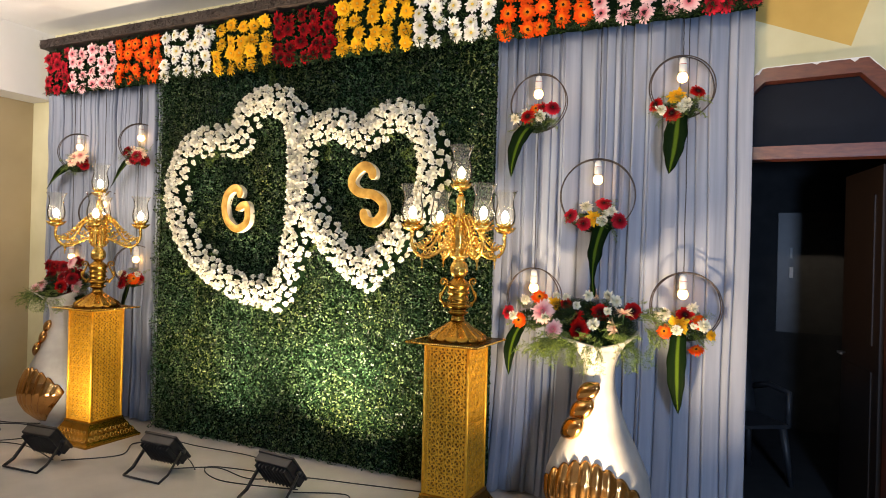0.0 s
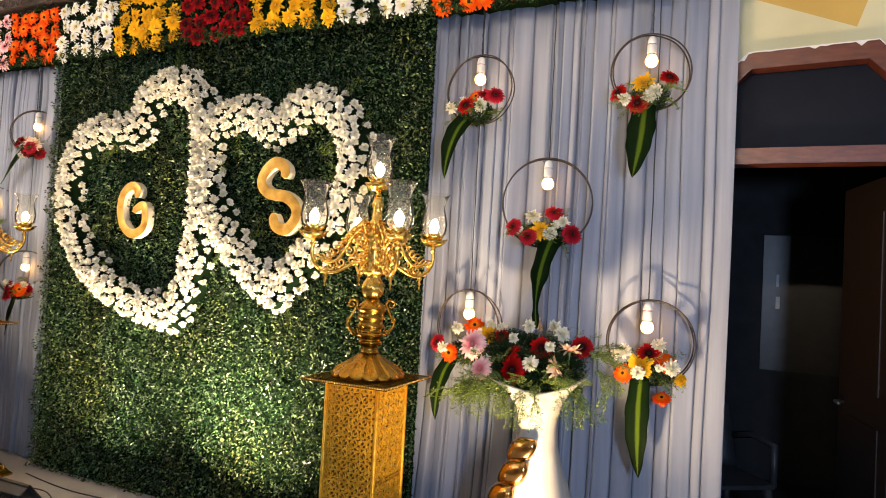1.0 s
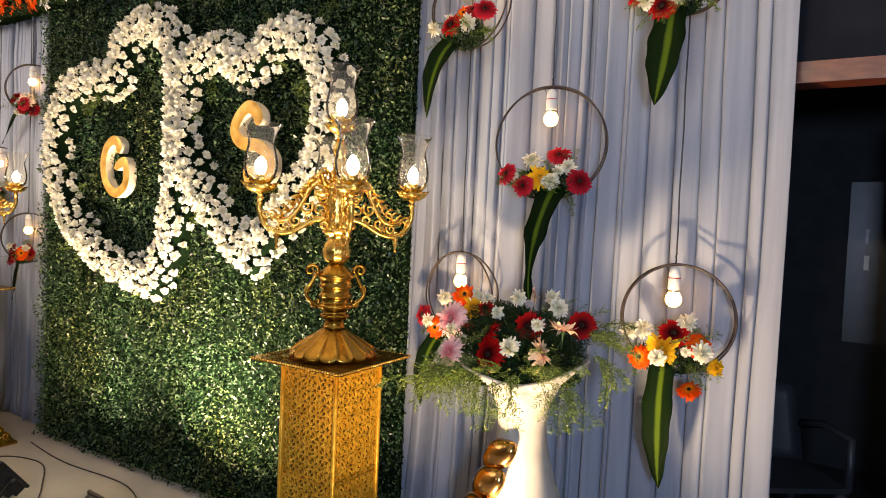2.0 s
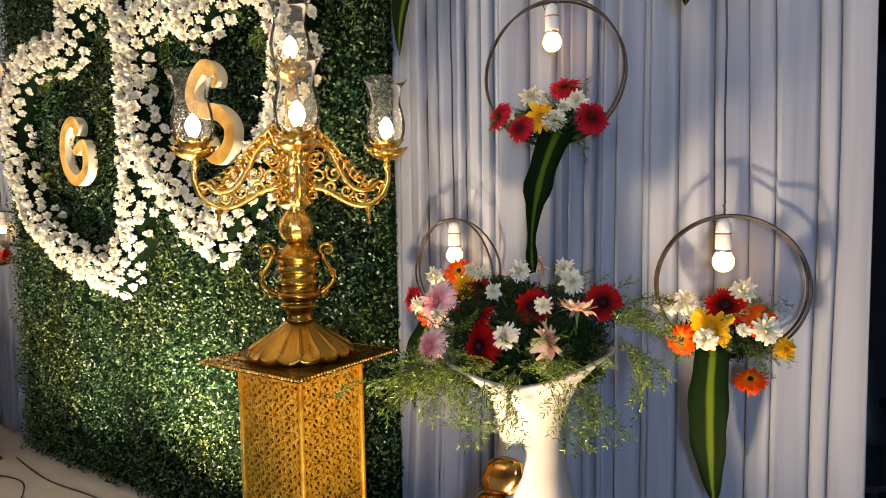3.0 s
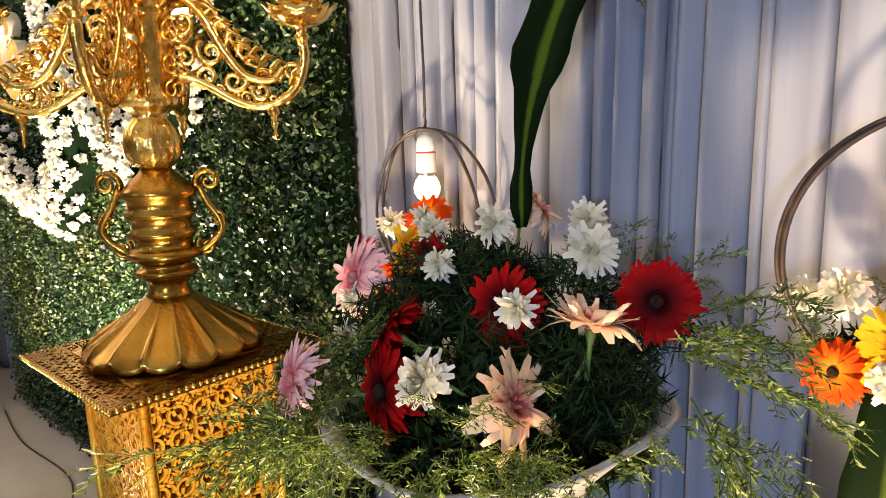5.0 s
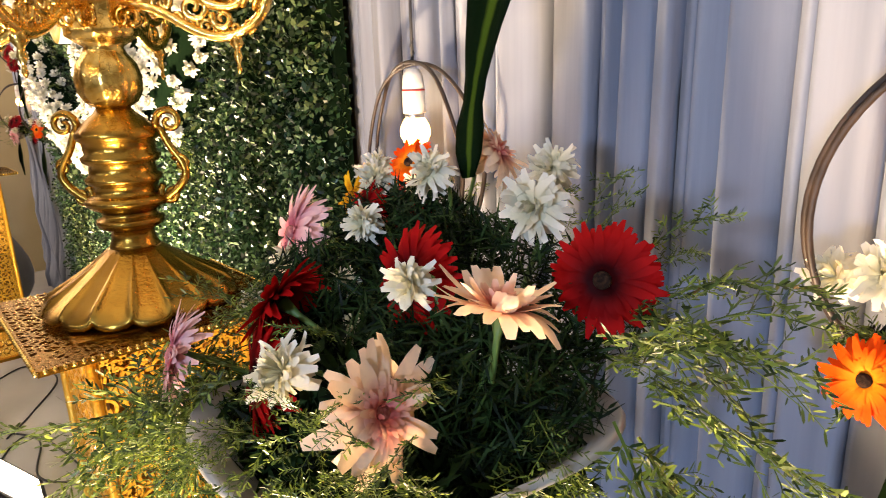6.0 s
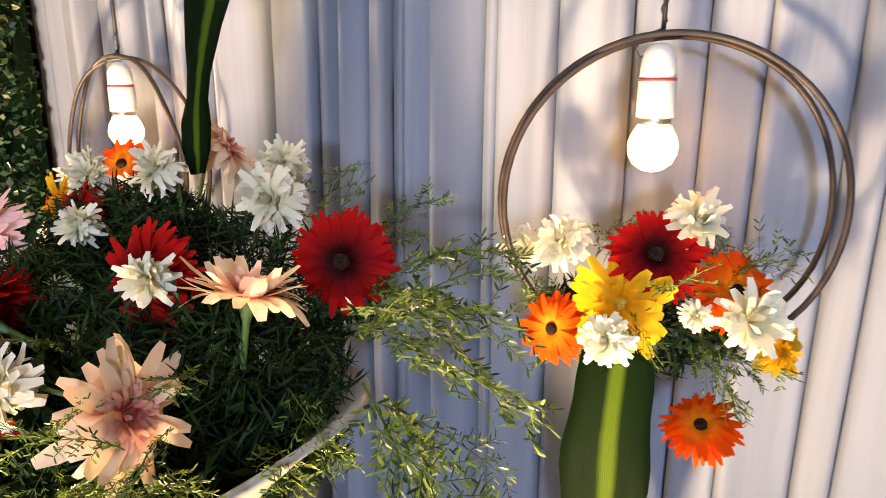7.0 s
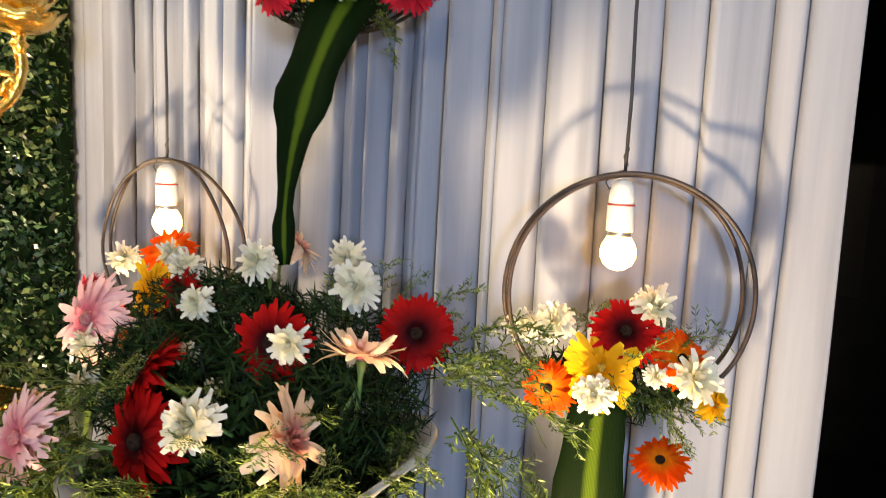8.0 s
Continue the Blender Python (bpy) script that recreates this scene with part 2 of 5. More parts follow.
M_CORD = surface("black_cord", (0.012, 0.012, 0.014), (0.03, 0.03, 0.034), 0.5)
M_SOCKET = surface("white_plastic", (0.70, 0.68, 0.62), (0.78, 0.76, 0.71), 0.35, scale=20)
M_METAL = surface("steel_thread", (0.45, 0.45, 0.45), (0.6, 0.6, 0.6), 0.35, 1.0)
M_RED_BAND = surface("red_band", (0.4, 0.03, 0.02), (0.5, 0.05, 0.03), 0.5)
M_BULB = glowing("bulb_glow", (1.0, 0.50, 0.13), 21.0)
M_CANDLE = glowing("candle_bulb_glow", (1.0, 0.86, 0.62), 66.0)
M_GLASS = chimney_glass()
M_BLACK = surface("black_painted_metal", (0.008, 0.008, 0.009), (0.018, 0.018, 0.02), 0.38, 0.0, scale=12)
M_LENS = glowing("flood_lens", (1.0, 0.9, 0.72), 6.0)
M_CHAIR = surface("dimmed_pale_plastic", (0.022, 0.025, 0.030), (0.034, 0.038, 0.045), 0.45)
M_BAR = surface("pale_lettering", (0.6, 0.6, 0.6), (0.7, 0.7, 0.7), 0.5)
M_STEM = surface("flower_stem", (0.08, 0.16, 0.03), (0.12, 0.22, 0.05), 0.5)
M_EYE = surface("gerbera_eye", (0.006, 0.004, 0.004), (0.045, 0.022, 0.012), 0.9, scale=300, fine=500, relief=0.6)
M_EYE.node_tree.nodes["Principled BSDF"].inputs["Specular IOR Level"].default_value = 0.08
M_EYE_PINK = surface("pink_eye", (0.32, 0.07, 0.07), (0.60, 0.24, 0.22), 0.8, scale=300, fine=500, relief=0.6)
M_EYE_YELLOW = surface("yellow_eye", (0.45, 0.28, 0.02), (0.65, 0.45, 0.05), 0.8, scale=300, fine=500, relief=0.6)
PETALS = {
    "red": petal_material("red_petals", (0.035, 0.001, 0.002), (0.46, 0.007, 0.006), 0.05),
    "maroon": petal_material("maroon_petals", (0.08, 0.001, 0.003), (0.34, 0.006, 0.010), 0.06),
    "crimson": petal_material("crimson_petals", (0.15, 0.003, 0.006), (0.58, 0.018, 0.035), 0.06),
    "orange": petal_material("orange_petals", (0.86, 0.25, 0.012), (0.82, 0.078, 0.004), 0.040),
    "yellow": petal_material("yellow_petals", (0.74, 0.32, 0.008), (0.84, 0.48, 0.02), 0.06),
    "pink": petal_material("pink_petals", (0.70, 0.16, 0.20), (0.94, 0.60, 0.58), 0.05),
    "peach": petal_material("peach_petals", (0.74, 0.22, 0.19), (0.96, 0.72, 0.50), 0.044),
    "ivory": petal_material("ivory_petals", (0.78, 0.74, 0.58), (0.88, 0.85, 0.76), 0.035, 0.08),
    "white": petal_material("white_petals", (0.76, 0.72, 0.50), (0.92, 0.88, 0.83), 0.05, 0.06),
}

# ---- mesh tools ----


class Geo:
    """Collects vertices and faces for one mesh."""

    def __init__(self):
        self.v, self.f, self.m, self.uv = [], [], [], {}

    def add(self, verts, faces, mat=0):
        n = len(self.v)
        self.v.extend([tuple(p) for p in verts])
        self.f.extend([tuple(i + n for i in f) for f in faces])
        self.m.extend([mat] * len(faces))
        return n

    def box(self, lo, hi, mat=0, m=None):
        (x0, y0, z0), (x1, y1, z1) = lo, hi
        vs = [(x0, y0, z0), (x1, y0, z0), (x1, y1, z0), (x0, y1, z0), (x0, y0, z1), (x1, y0, z1), (x1, y1, z1), (x0, y1, z1)]
        if m is not None:
            vs = [m @ Vector(p) for p in vs]
        self.add(vs, [(0, 3, 2, 1), (4, 5, 6, 7), (0, 1, 5, 4), (1, 2, 6, 5), (2, 3, 7, 6), (3, 0, 4, 7)], mat)

    def tube(self, pts, radius, sides=6, mat=0, closed=False, flat=1.0):
        pts = [Vector(p) for p in pts]
        n = len(pts)
        rad = radius if isinstance(radius, (list, tuple)) else [radius] * n
        verts, faces, up = [], [], None
        for i, p in enumerate(pts):
            a = pts[(i - 1) % n] if closed or i > 0 else p
            b = pts[(i + 1) % n] if closed or i < n - 1 else p
            t = (b - a).normalized() if (b - a).length > 1e-9 else Vector((0, 0, 1))
            if up is None:
                up = t.orthogonal().normalized()
            up = (up - t * up.dot(t))
            up = up.normalized() if up.length > 1e-6 else t.orthogonal().normalized()
            side = t.cross(up)
            for k in range(sides):
                w = 2 * math.pi * k / sides
                verts.append(p + (up * math.cos(w) + side * math.sin(w) * flat) * rad[i])
        for i in range(n if closed else n - 1):
            j = (i + 1) % n
            for k in range(sides):
                l = (k + 1) % sides
                faces.append((i * sides + k, i * sides + l, j * sides + l, j * sides + k))
        if not closed:
            faces.append(tuple(range(sides - 1, -1, -1)))
            faces.append(tuple((n - 1) * sides + k for k in range(sides)))
        self.add(verts, faces, mat)

    def lathe(self, profile, segs=32, mat=0, shape=None, centre=(0, 0, 0)):
        """profile: (radius, z) from below upwards; shape(radius, z, angle) may return a changed (radius, z)."""
        verts, faces = [], []
        for r, z in profile:
            for k in range(segs):
                w = 2 * math.pi * k / segs
                rr, zz = shape(r, z, w) if shape else (r, z)
                verts.append((centre[0] + rr * math.cos(w), centre[1] + rr * math.sin(w), centre[2] + zz))
        for i in range(len(profile) - 1):
            for k in range(segs):
                l = (k + 1) % segs
                faces.append((i * segs + k, i * segs + l, (i + 1) * segs + l, (i + 1) * segs + k))
        if profile[0][0] > 1e-5:
            faces.append(tuple(range(segs - 1, -1, -1)))
        if profile[-1][0] > 1e-5:
            faces.append(tuple((len(profile) - 1) * segs + k for k in range(segs)))
        self.add(verts, faces, mat)

    def ribbon(self, pts, width, depth, mat=0, m=None):
        """A flat bar of rectangular section along a line in the xz plane; y is its depth."""
        verts, faces, n = [], [], len(pts)
        for i, (x, z) in enumerate(pts):
            xa, za = pts[max(i - 1, 0)]
            xb, zb = pts[min(i + 1, n - 1)]
            l = math.hypot(xb - xa, zb - za) or 1
            nx, nz = -(zb - za) / l * width / 2, (xb - xa) / l * width / 2
            verts += [(x + nx, 0, z + nz), (x - nx, 0, z - nz), (x - nx, depth, z - nz), (x + nx, depth, z + nz)]
        for i in range(n - 1):
            a, b = 4 * i, 4 * i + 4
            faces += [(a + 1, a, b, b + 1), (a + 2, a + 1, b + 1, b + 2), (a, a + 3, b + 3, b)]
        if m is not None:
            verts = [m @ Vector(p) for p in verts]
        self.add(verts, faces, mat)

    def mesh(self, name, mats, smooth=True):
        me = bpy.data.meshes.new(name)
        me.from_pydata(self.v, [], self.f)
        for mt in mats if isinstance(mats, (list, tuple)) else [mats]:
            me.materials.append(mt)
        me.polygons.foreach_set("material_index", self.m)
        me.polygons.foreach_set("use_smooth", [smooth] * len(self.f))
        me.update()
        return me


def thing(name, m, label, category, group="", kind=""):
    ob = new(name)
    ob.empty_display_size = 0.05
    ob.matrix_world = m
    return tagged(ob, label, category, group, kind)


def part(name, geo, mats, parent, label="", m=None, smooth=True):
    me = geo if isinstance(geo, bpy.types.Mesh) else geo.mesh(name, mats, smooth)
    ob = new(name, me)
    ob.parent = parent
    if m is not None:
        ob.matrix_basis = m
    if label:
        ob["label"] = label
    return ob


def solid(name, geo, mats, label="", category="", group="", kind="", smooth=False, bevel=0.0):
    ob = new(name, geo.mesh(name, mats, smooth))
    if bevel:
        mod = ob.modifiers.new("edge", "BEVEL")
        mod.width, mod.segments, mod.limit_method = bevel, 2, "ANGLE"
    return tagged(ob, label, category, group, kind)


def facing(place, normal, spin=0.0, scale=1.0):
    """The pose that puts a flower's axis (z) along normal."""
    q = Vector(normal).to_track_quat("Z", "Y")
    return Matrix.LocRotScale(Vector(place), q @ Euler((0, 0, spin)).to_quaternion(), Vector((scale,) * 3))


# ---- the hall ----
X0, X1, Y0, WALL, TOP = -5.2, 4.6, -7.5, 0.22, 3.6
g = Geo()
g.box((X0 - 0.15, Y0 - 0.15, -0.12), (X1 + 0.15, 3.4, 0.0))
solid("floor", g, M_CARPET, "pale grey stage cloth laid flat over the floor", "floor", kind="structure")
g = Geo()
g.box((X0 - 0.15, Y0 - 0.15, TOP), (X1 + 0.15, 3.4, TOP + 0.12))
solid("ceiling", g, M_WHITE, "white plastered ceiling", "ceiling", kind="structure")
g = Geo()
g.box((X0 - 0.15, Y0, 0.0), (X0, WALL, TOP))
solid("wall_west", g, M_TAN, "tan painted plaster side wall", "wall", kind="structure")
# the next two walls are unseen; tan keeps their bounced light low
g = Geo()
g.box((X1, Y0, 0.0), (X1 + 0.15, WALL, TOP))
solid("wall_east", g, M_TAN, "unseen side wall of the hall, tan to limit bounced light", "wall", kind="structure")
g = Geo()
g.box((X0 - 0.15, Y0 - 0.15, 0.0), (X1 + 0.15, Y0, TOP))
solid("wall_south", g, M_TAN, "unseen end wall of the hall, tan to limit bounced light", "wall", kind="structure")
# back wall with the doorway cut through it
DL, DR, DT = 1.25, 2.13, 2.60
g = Geo()
g.box((X0 - 0.15, WALL, 0.0), (DL, WALL + 0.14, TOP))
g.box((DR, WALL, 0.0), (X1 + 0.15, WALL + 0.14, TOP))
g.box((DL, WALL, DT), (DR, WALL + 0.14, TOP))
solid("wall_north", g, M_CREAM, "cream plaster wall with an ochre painted field", "wall", kind="structure")
g = Geo()
g.box((X0, Y0, 2.95), (X0 + 0.32, WALL, TOP))
solid("ceiling_beam", g, M_WHITE, "white plastered ceiling beam along the side wall", "beam", kind="structure")
# the unlit room beyond the doorway, its darkness put into the surface colours
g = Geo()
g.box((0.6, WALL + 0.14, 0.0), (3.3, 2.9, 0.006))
solid("floor_back_room", g, M_ROOM_SHADE, "bare floor of the unlit room, darkness put into its colour", "floor", kind="structure")
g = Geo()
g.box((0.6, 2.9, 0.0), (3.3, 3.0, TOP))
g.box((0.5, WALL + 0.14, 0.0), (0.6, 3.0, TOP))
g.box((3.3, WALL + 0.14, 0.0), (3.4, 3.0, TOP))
solid("wall_back_room", g, M_ROOM_SHADE, "plaster of the unlit room, darkness put into its colour", "wall", kind="structure")

# door frame with its clipped upper corners, transom, blue fanlight panel, open leaf
door = thing("door_1", pose(0, WALL, 0), "brown painted door frame with clipped corners and an open leaf", "door", kind="structure")
outer = [(1.24, 0.0), (1.24, 2.45), (1.435, 2.648), (1.945, 2.662), (2.14, 2.45), (2.14, 0.0)]
inner = [(1.31, 0.0), (1.31, 2.43), (1.45, 2.572), (1.91, 2.584), (2.07, 2.41), (2.07, 0.0)]
g = Geo()
n = len(outer)
vs = [(x, -0.03, z) for x, z in outer] + [(x, -0.03, z) for x, z in inner] + [(x, 0.14, z) for x, z in outer] + [(x, 0.14, z) for x, z in inner]
fs = []
for i in range(n - 1):
    fs += [(i, i + 1, n + i + 1, n + i), (n + i, n + i + 1, 3 * n + i + 1, 3 * n + i), (2 * n + i + 1, 2 * n + i, 3 * n + i, 3 * n + i + 1), (i + 1, i, 2 * n + i, 2 * n + i + 1)]
g.add(vs, fs)
part("door_frame", g, M_WOOD, door, smooth=False)
g = Geo()
q = random.Random(9)
run = [(1.21, 2.42), (1.24, 2.45), (1.435, 2.648), (1.945, 2.662), (2.14, 2.45)]
for (xa, za), (xb, zb) in zip(run, run[1:]):
    n = max(3, int(math.hypot(xb - xa, zb - za) / 0.022))
    top, low = [], []
    for i in range(n + 1):
        x, z = xa + (xb - xa) * i / n, za + (zb - za) * i / n
        top.append((x, z + 0.004))
        low.append((x, z - q.choice((0.0, 0.002, 0.006, 0.020)) * q.random()))
    vs = [(x, y, z) for y in (-0.034, -0.004) for x, z in top + low]
    m1, m2 = n + 1, 2 * (n + 1)
    fs = [(i, i + 1, m1 + i + 1, m1 + i) for i in range(n)] + [(i, m2 + i, m2 + i + 1, i + 1) for i in range(n)] + [(m1 + i, m1 + i + 1, m2 + m1 + i + 1, m2 + m1 + i) for i in range(n)]
    g.add(vs, fs)
part("chipped_plaster_edge", g, M_WHITE, door, "chipped cream plaster along the frame", smooth=False)
g = Geo()
g.box((1.312, -0.02, 2.135), (2.068, 0.10, 2.208))
part("transom", g, M_WOOD, door, smooth=False)
g = Geo()
vs = [(1.312, 2.21), (2.068, 2.21), (2.068, 2.41), (1.909, 2.582), (1.451, 2.570), (1.312, 2.43)]
g.add([(x, y, z) for y in (0.05, 0.07) for x, z in vs], [tuple(range(6)), tuple(range(11, 5, -1))] + [(i, i + 6, (i + 1) % 6 + 6, (i + 1) % 6) for i in range(6)])
part("fanlight_panel", g, M_FANLIGHT, door, "dark blue panel above the transom", smooth=False)
# the leaf stands in the dark room; that shade is in its wood colour
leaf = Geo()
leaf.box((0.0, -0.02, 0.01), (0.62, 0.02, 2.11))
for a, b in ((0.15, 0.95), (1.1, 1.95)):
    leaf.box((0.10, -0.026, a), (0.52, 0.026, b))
lf = part("door_leaf", leaf, M_DOOR, door, "brown wooden door leaf standing open, darkened for the unlit room", pose(2.065, 0.14, 0, 0, 0, 100), smooth=False)
g = Geo()
g.tube([(0.55, 0.02, 1.0), (0.55, 0.06, 1.0), (0.47, 0.065, 1.0)], 0.009, 6)
part("door_handle", g, M_METAL, lf)

# ---- curtains ----


def bisect(edges, v):
    return sum(1 for e in edges if e <= v)


def curtain(name, xa, xb, z0, z1, label, seed, flare=0.0):
    rnd = random.Random(seed)
    folds, x = [], xa
    while x < xb:
        w = rnd.choice((rnd.uniform(0.020, 0.045), rnd.uniform(0.045, 0.115)))
        folds.append((x, w, rnd.choice((rnd.uniform(0.4, 0.9), rnd.uniform(0.9, 1.5))), rnd.uniform(-0.042, 0.042)))
        x += w
    nx, nz = int((xb - xa) / 0.0026), 30
    us = np.linspace(xa, xb, nx + 1)
    verts, faces = [], []
    for j in range(nz + 1):
        s = j / nz
        z = z0 + (z1 - z0) * s
        for u in us:
            u = float(u)
            shift = 0.012 * noise.noise((u * 2.2, z * 0.8, seed)) + flare * (1 - s) ** 3 * (xb - u)
            w0 = u + shift
            k = bisect([f[0] for f in folds], w0) - 1
            fx, w, a, lean = folds[max(k, 0)]
            d = min(max((w0 - fx) / w, 0), 1)
            y = -a * (0.030 + 0.024 * (1 - s) ** 3) * (1 - abs(2 * d - 1) ** (4 + 120 * w)) + lean * 0.9 * (d - 0.5)
            y += 0.004 * noise.noise((u * 16, z * 1.1, seed + 3)) + (0.016 + 0.05 * (1 - s) ** 3) * noise.noise((u * (1.4 + 2.5 * (1 - s)), z * 0.4, seed + 8))
            verts.append((u - shift * 0.4, y, z))
    for j in range(nz):
        for i in range(nx):
            a = j * (nx + 1) + i
            faces.append((a, a + 1, a + nx + 2, a + nx + 1))
    g = Geo()
    g.add(verts, faces)
    ob = new(name, g.mesh(name, M_CURTAIN))
    ob.location = (0, 0.165, 0)
    mod = ob.modifiers.new("cloth", "SOLIDIFY")
    mod.thickness, mod.offset = 0.003, 1
    return tagged(ob, label, "curtain", "backdrop curtains")


curtain("curtain", -0.16, 1.393, 0.015, 3.0, "pale lavender-white pleated cloth curtain behind the vase", 5, 0.03)
curtain("curtain", -4.86, -3.08, 0.015, 3.0, "pale lavender pleated cloth curtain beside the tan wall", 11, -0.02)

# ---- hedge panel ----
HX0, HX1, HTOP = -3.17, -0.125, 2.98
hedge = thing("hedge_panel", pose(0, 0.06, 0), "green artificial boxwood hedge wall panel behind the hearts", "hedge panel")
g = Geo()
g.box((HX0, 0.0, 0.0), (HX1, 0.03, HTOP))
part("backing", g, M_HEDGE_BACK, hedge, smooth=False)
rng = np.random.default_rng(4)
N = 104000
px, pz = rng.uniform(HX0, HX1, N), rng.uniform(0.01, HTOP, N)
tuft = np.array([noise.noise((float(a) * 16, float(b) * 16, 2.0)) + 0.6 * noise.noise((float(a) * 5, float(b) * 5, 7.0)) for a, b in zip(px, pz)])
py = np.minimum(-rng.uniform(0.0, 1.0, N) ** 0.8 * 0.058 - 0.034 * tuft - 0.010, -0.002)
edge_leaf = rng.random(N) < 0.03
px = np.where(edge_leaf, np.where(rng.random(N) < 0.5, HX0, HX1), px)
py = np.where(edge_leaf, rng.uniform(-0.03, 0.035, N), py)
size = rng.uniform(0.0058, 0.0118, N)
d1 = rng.normal(size=(N, 3)) * (1, 0.9, 1)
d1 /= np.linalg.norm(d1, axis=1)[:, None]
d2 = np.cross(d1, rng.normal(size=(N, 3)) + (0, -0.5, 0.2))
d2 /= np.linalg.norm(d2, axis=1)[:, None]
c = np.stack([px, py, pz], 1)
k = size[:, None]
quads = np.stack([c - d1 * k, c + d2 * k * 0.62, c + d1 * k * 1.1, c - d2 * k * 0.62], 1).reshape(-1, 3)
me = bpy.data.meshes.new("hedge_leaves")
me.from_pydata(quads.tolist(), [], [(4 * i, 4 * i + 1, 4 * i + 2, 4 * i + 3) for i in range(N)])
me.materials.append(M_HEDGE)
tagged(part("hedge_leaves", me, None, hedge), kind="stuff")

# ---- flowers ----


def petal(g, base, length, width, lift, curl, angle, mat=0, steps=3, droop=0.0, tip=0.5):
    """A petal that leaves the axis at angle, rising by lift and curling over its length."""
    ca, sa = math.cos(angle), math.sin(angle)
    verts = []
    for i in range(steps + 1):
        s = i / steps
        r = base + length * s * math.cos(lift - curl * s)
        z = length * s * math.sin(lift - curl * s) - droop * s * s
        w = width * (0.35 + 1.0 * math.sin(math.pi * min(0.12 + 0.74 * s, 1)) ** 0.8) * 0.5 * (1.0 if i < steps else tip)
        for e, dip in ((-1, 0.12), (0, 0.0), (1, 0.12)):
            verts.append((ca * r - sa * e * w, sa * r + ca * e * w, z + dip * w))
    faces = []
    for i in range(steps):
        a = 3 * i
        faces += [(a, a + 3, a + 4, a + 1), (a + 1, a + 4, a + 5, a + 2)]
    g.add(verts, faces, mat)


def gerbera_mesh(colour, radius, seed, fine=True, eye=None):
    rnd = random.Random(seed)
    g = Geo()
    layers = ((38, 1.0, 0.06, 0.25), (36, 0.92, 0.2, 0.35), (28, 0.70, 0.42, 0.5), (24, 0.46, 0.65, 0.6), (18, 0.28, 0.95, 0.8)) if fine else ((18, 1.0, 0.10, 0.2), (15, 0.78, 0.35, 0.3), (10, 0.48, 0.7, 0.4))
    for count, reach, lift, curl in layers:
        off = rnd.random()
        for i in range(count):
            a = 2 * math.pi * (i + off + rnd.uniform(-0.2, 0.2)) / count
            l = radius * reach * rnd.uniform(0.88, 1.04) - radius * 0.16
            petal(g, radius * 0.14, l, radius * (0.128 if fine else 0.27) * (0.5 + 0.5 * reach), lift + rnd.uniform(-0.14, 0.16), curl + rnd.uniform(-0.2, 0.4), a, 0, 4 if fine else 2, 0.0, 0.55)
    g.lathe([(radius * 0.13, -0.002), (radius * 0.15, radius * 0.07), (radius * 0.10, radius * 0.12), (radius * 0.02, radius * 0.10)], 12 if fine else 7, 1)
    g.tube([(0, 0, -radius * 0.05), (0, 0, -radius * 0.4), (0.004, 0, -radius * (1.1 if fine else 0.7))], [radius * 0.14, radius * 0.06, radius * 0.05], 6, 2)
    return g.mesh("gerbera", [PETALS[colour], eye or M_EYE, M_STEM])


def shaggy_gerbera_mesh(colour, radius, seed, cup=0.0):
    """Long loose outer petals round a tuft of short ones."""
    rnd = random.Random(seed)
    g = Geo()
    for count, reach, lift, curl, width in ((24, 1.05, 0.05, 0.25, 0.20), (22, 0.94, 0.28, 0.4, 0.185), (22, 0.62, 0.55, 0.5, 0.11), (24, 0.46, 0.85, 0.6, 0.09), (22, 0.36, 1.15, 0.5, 0.08), (14, 0.26, 1.4, 0.4, 0.07)):
        off = rnd.random()
        for i in range(count):
            if reach > 0.9 and rnd.random() < 0.05:
                continue
            a = 2 * math.pi * (i + off + rnd.uniform(-0.3, 0.3)) / count
            petal(g, radius * 0.10, radius * reach * rnd.uniform(0.72, 1.06), radius * width * rnd.uniform(0.8, 1.15), lift + cup + rnd.uniform(-0.3, 0.2), curl + rnd.uniform(-0.5, 0.5) - cup * 0.4, a, 0, 5, 0.0, 0.75)
    g.lathe([(radius * 0.12, -0.002), (radius * 0.13, radius * 0.05), (radius * 0.02, radius * 0.09)], 10, 1)
    g.tube([(0, 0, -radius * 0.05), (0, 0, -radius * 0.4), (0.004, 0, -radius * 1.1)], [radius * 0.14, radius * 0.06, radius * 0.05], 6, 2)
    return g.mesh("gerbera", [PETALS[colour], M_EYE_PINK if colour != "yellow" else M_EYE_YELLOW, M_STEM])


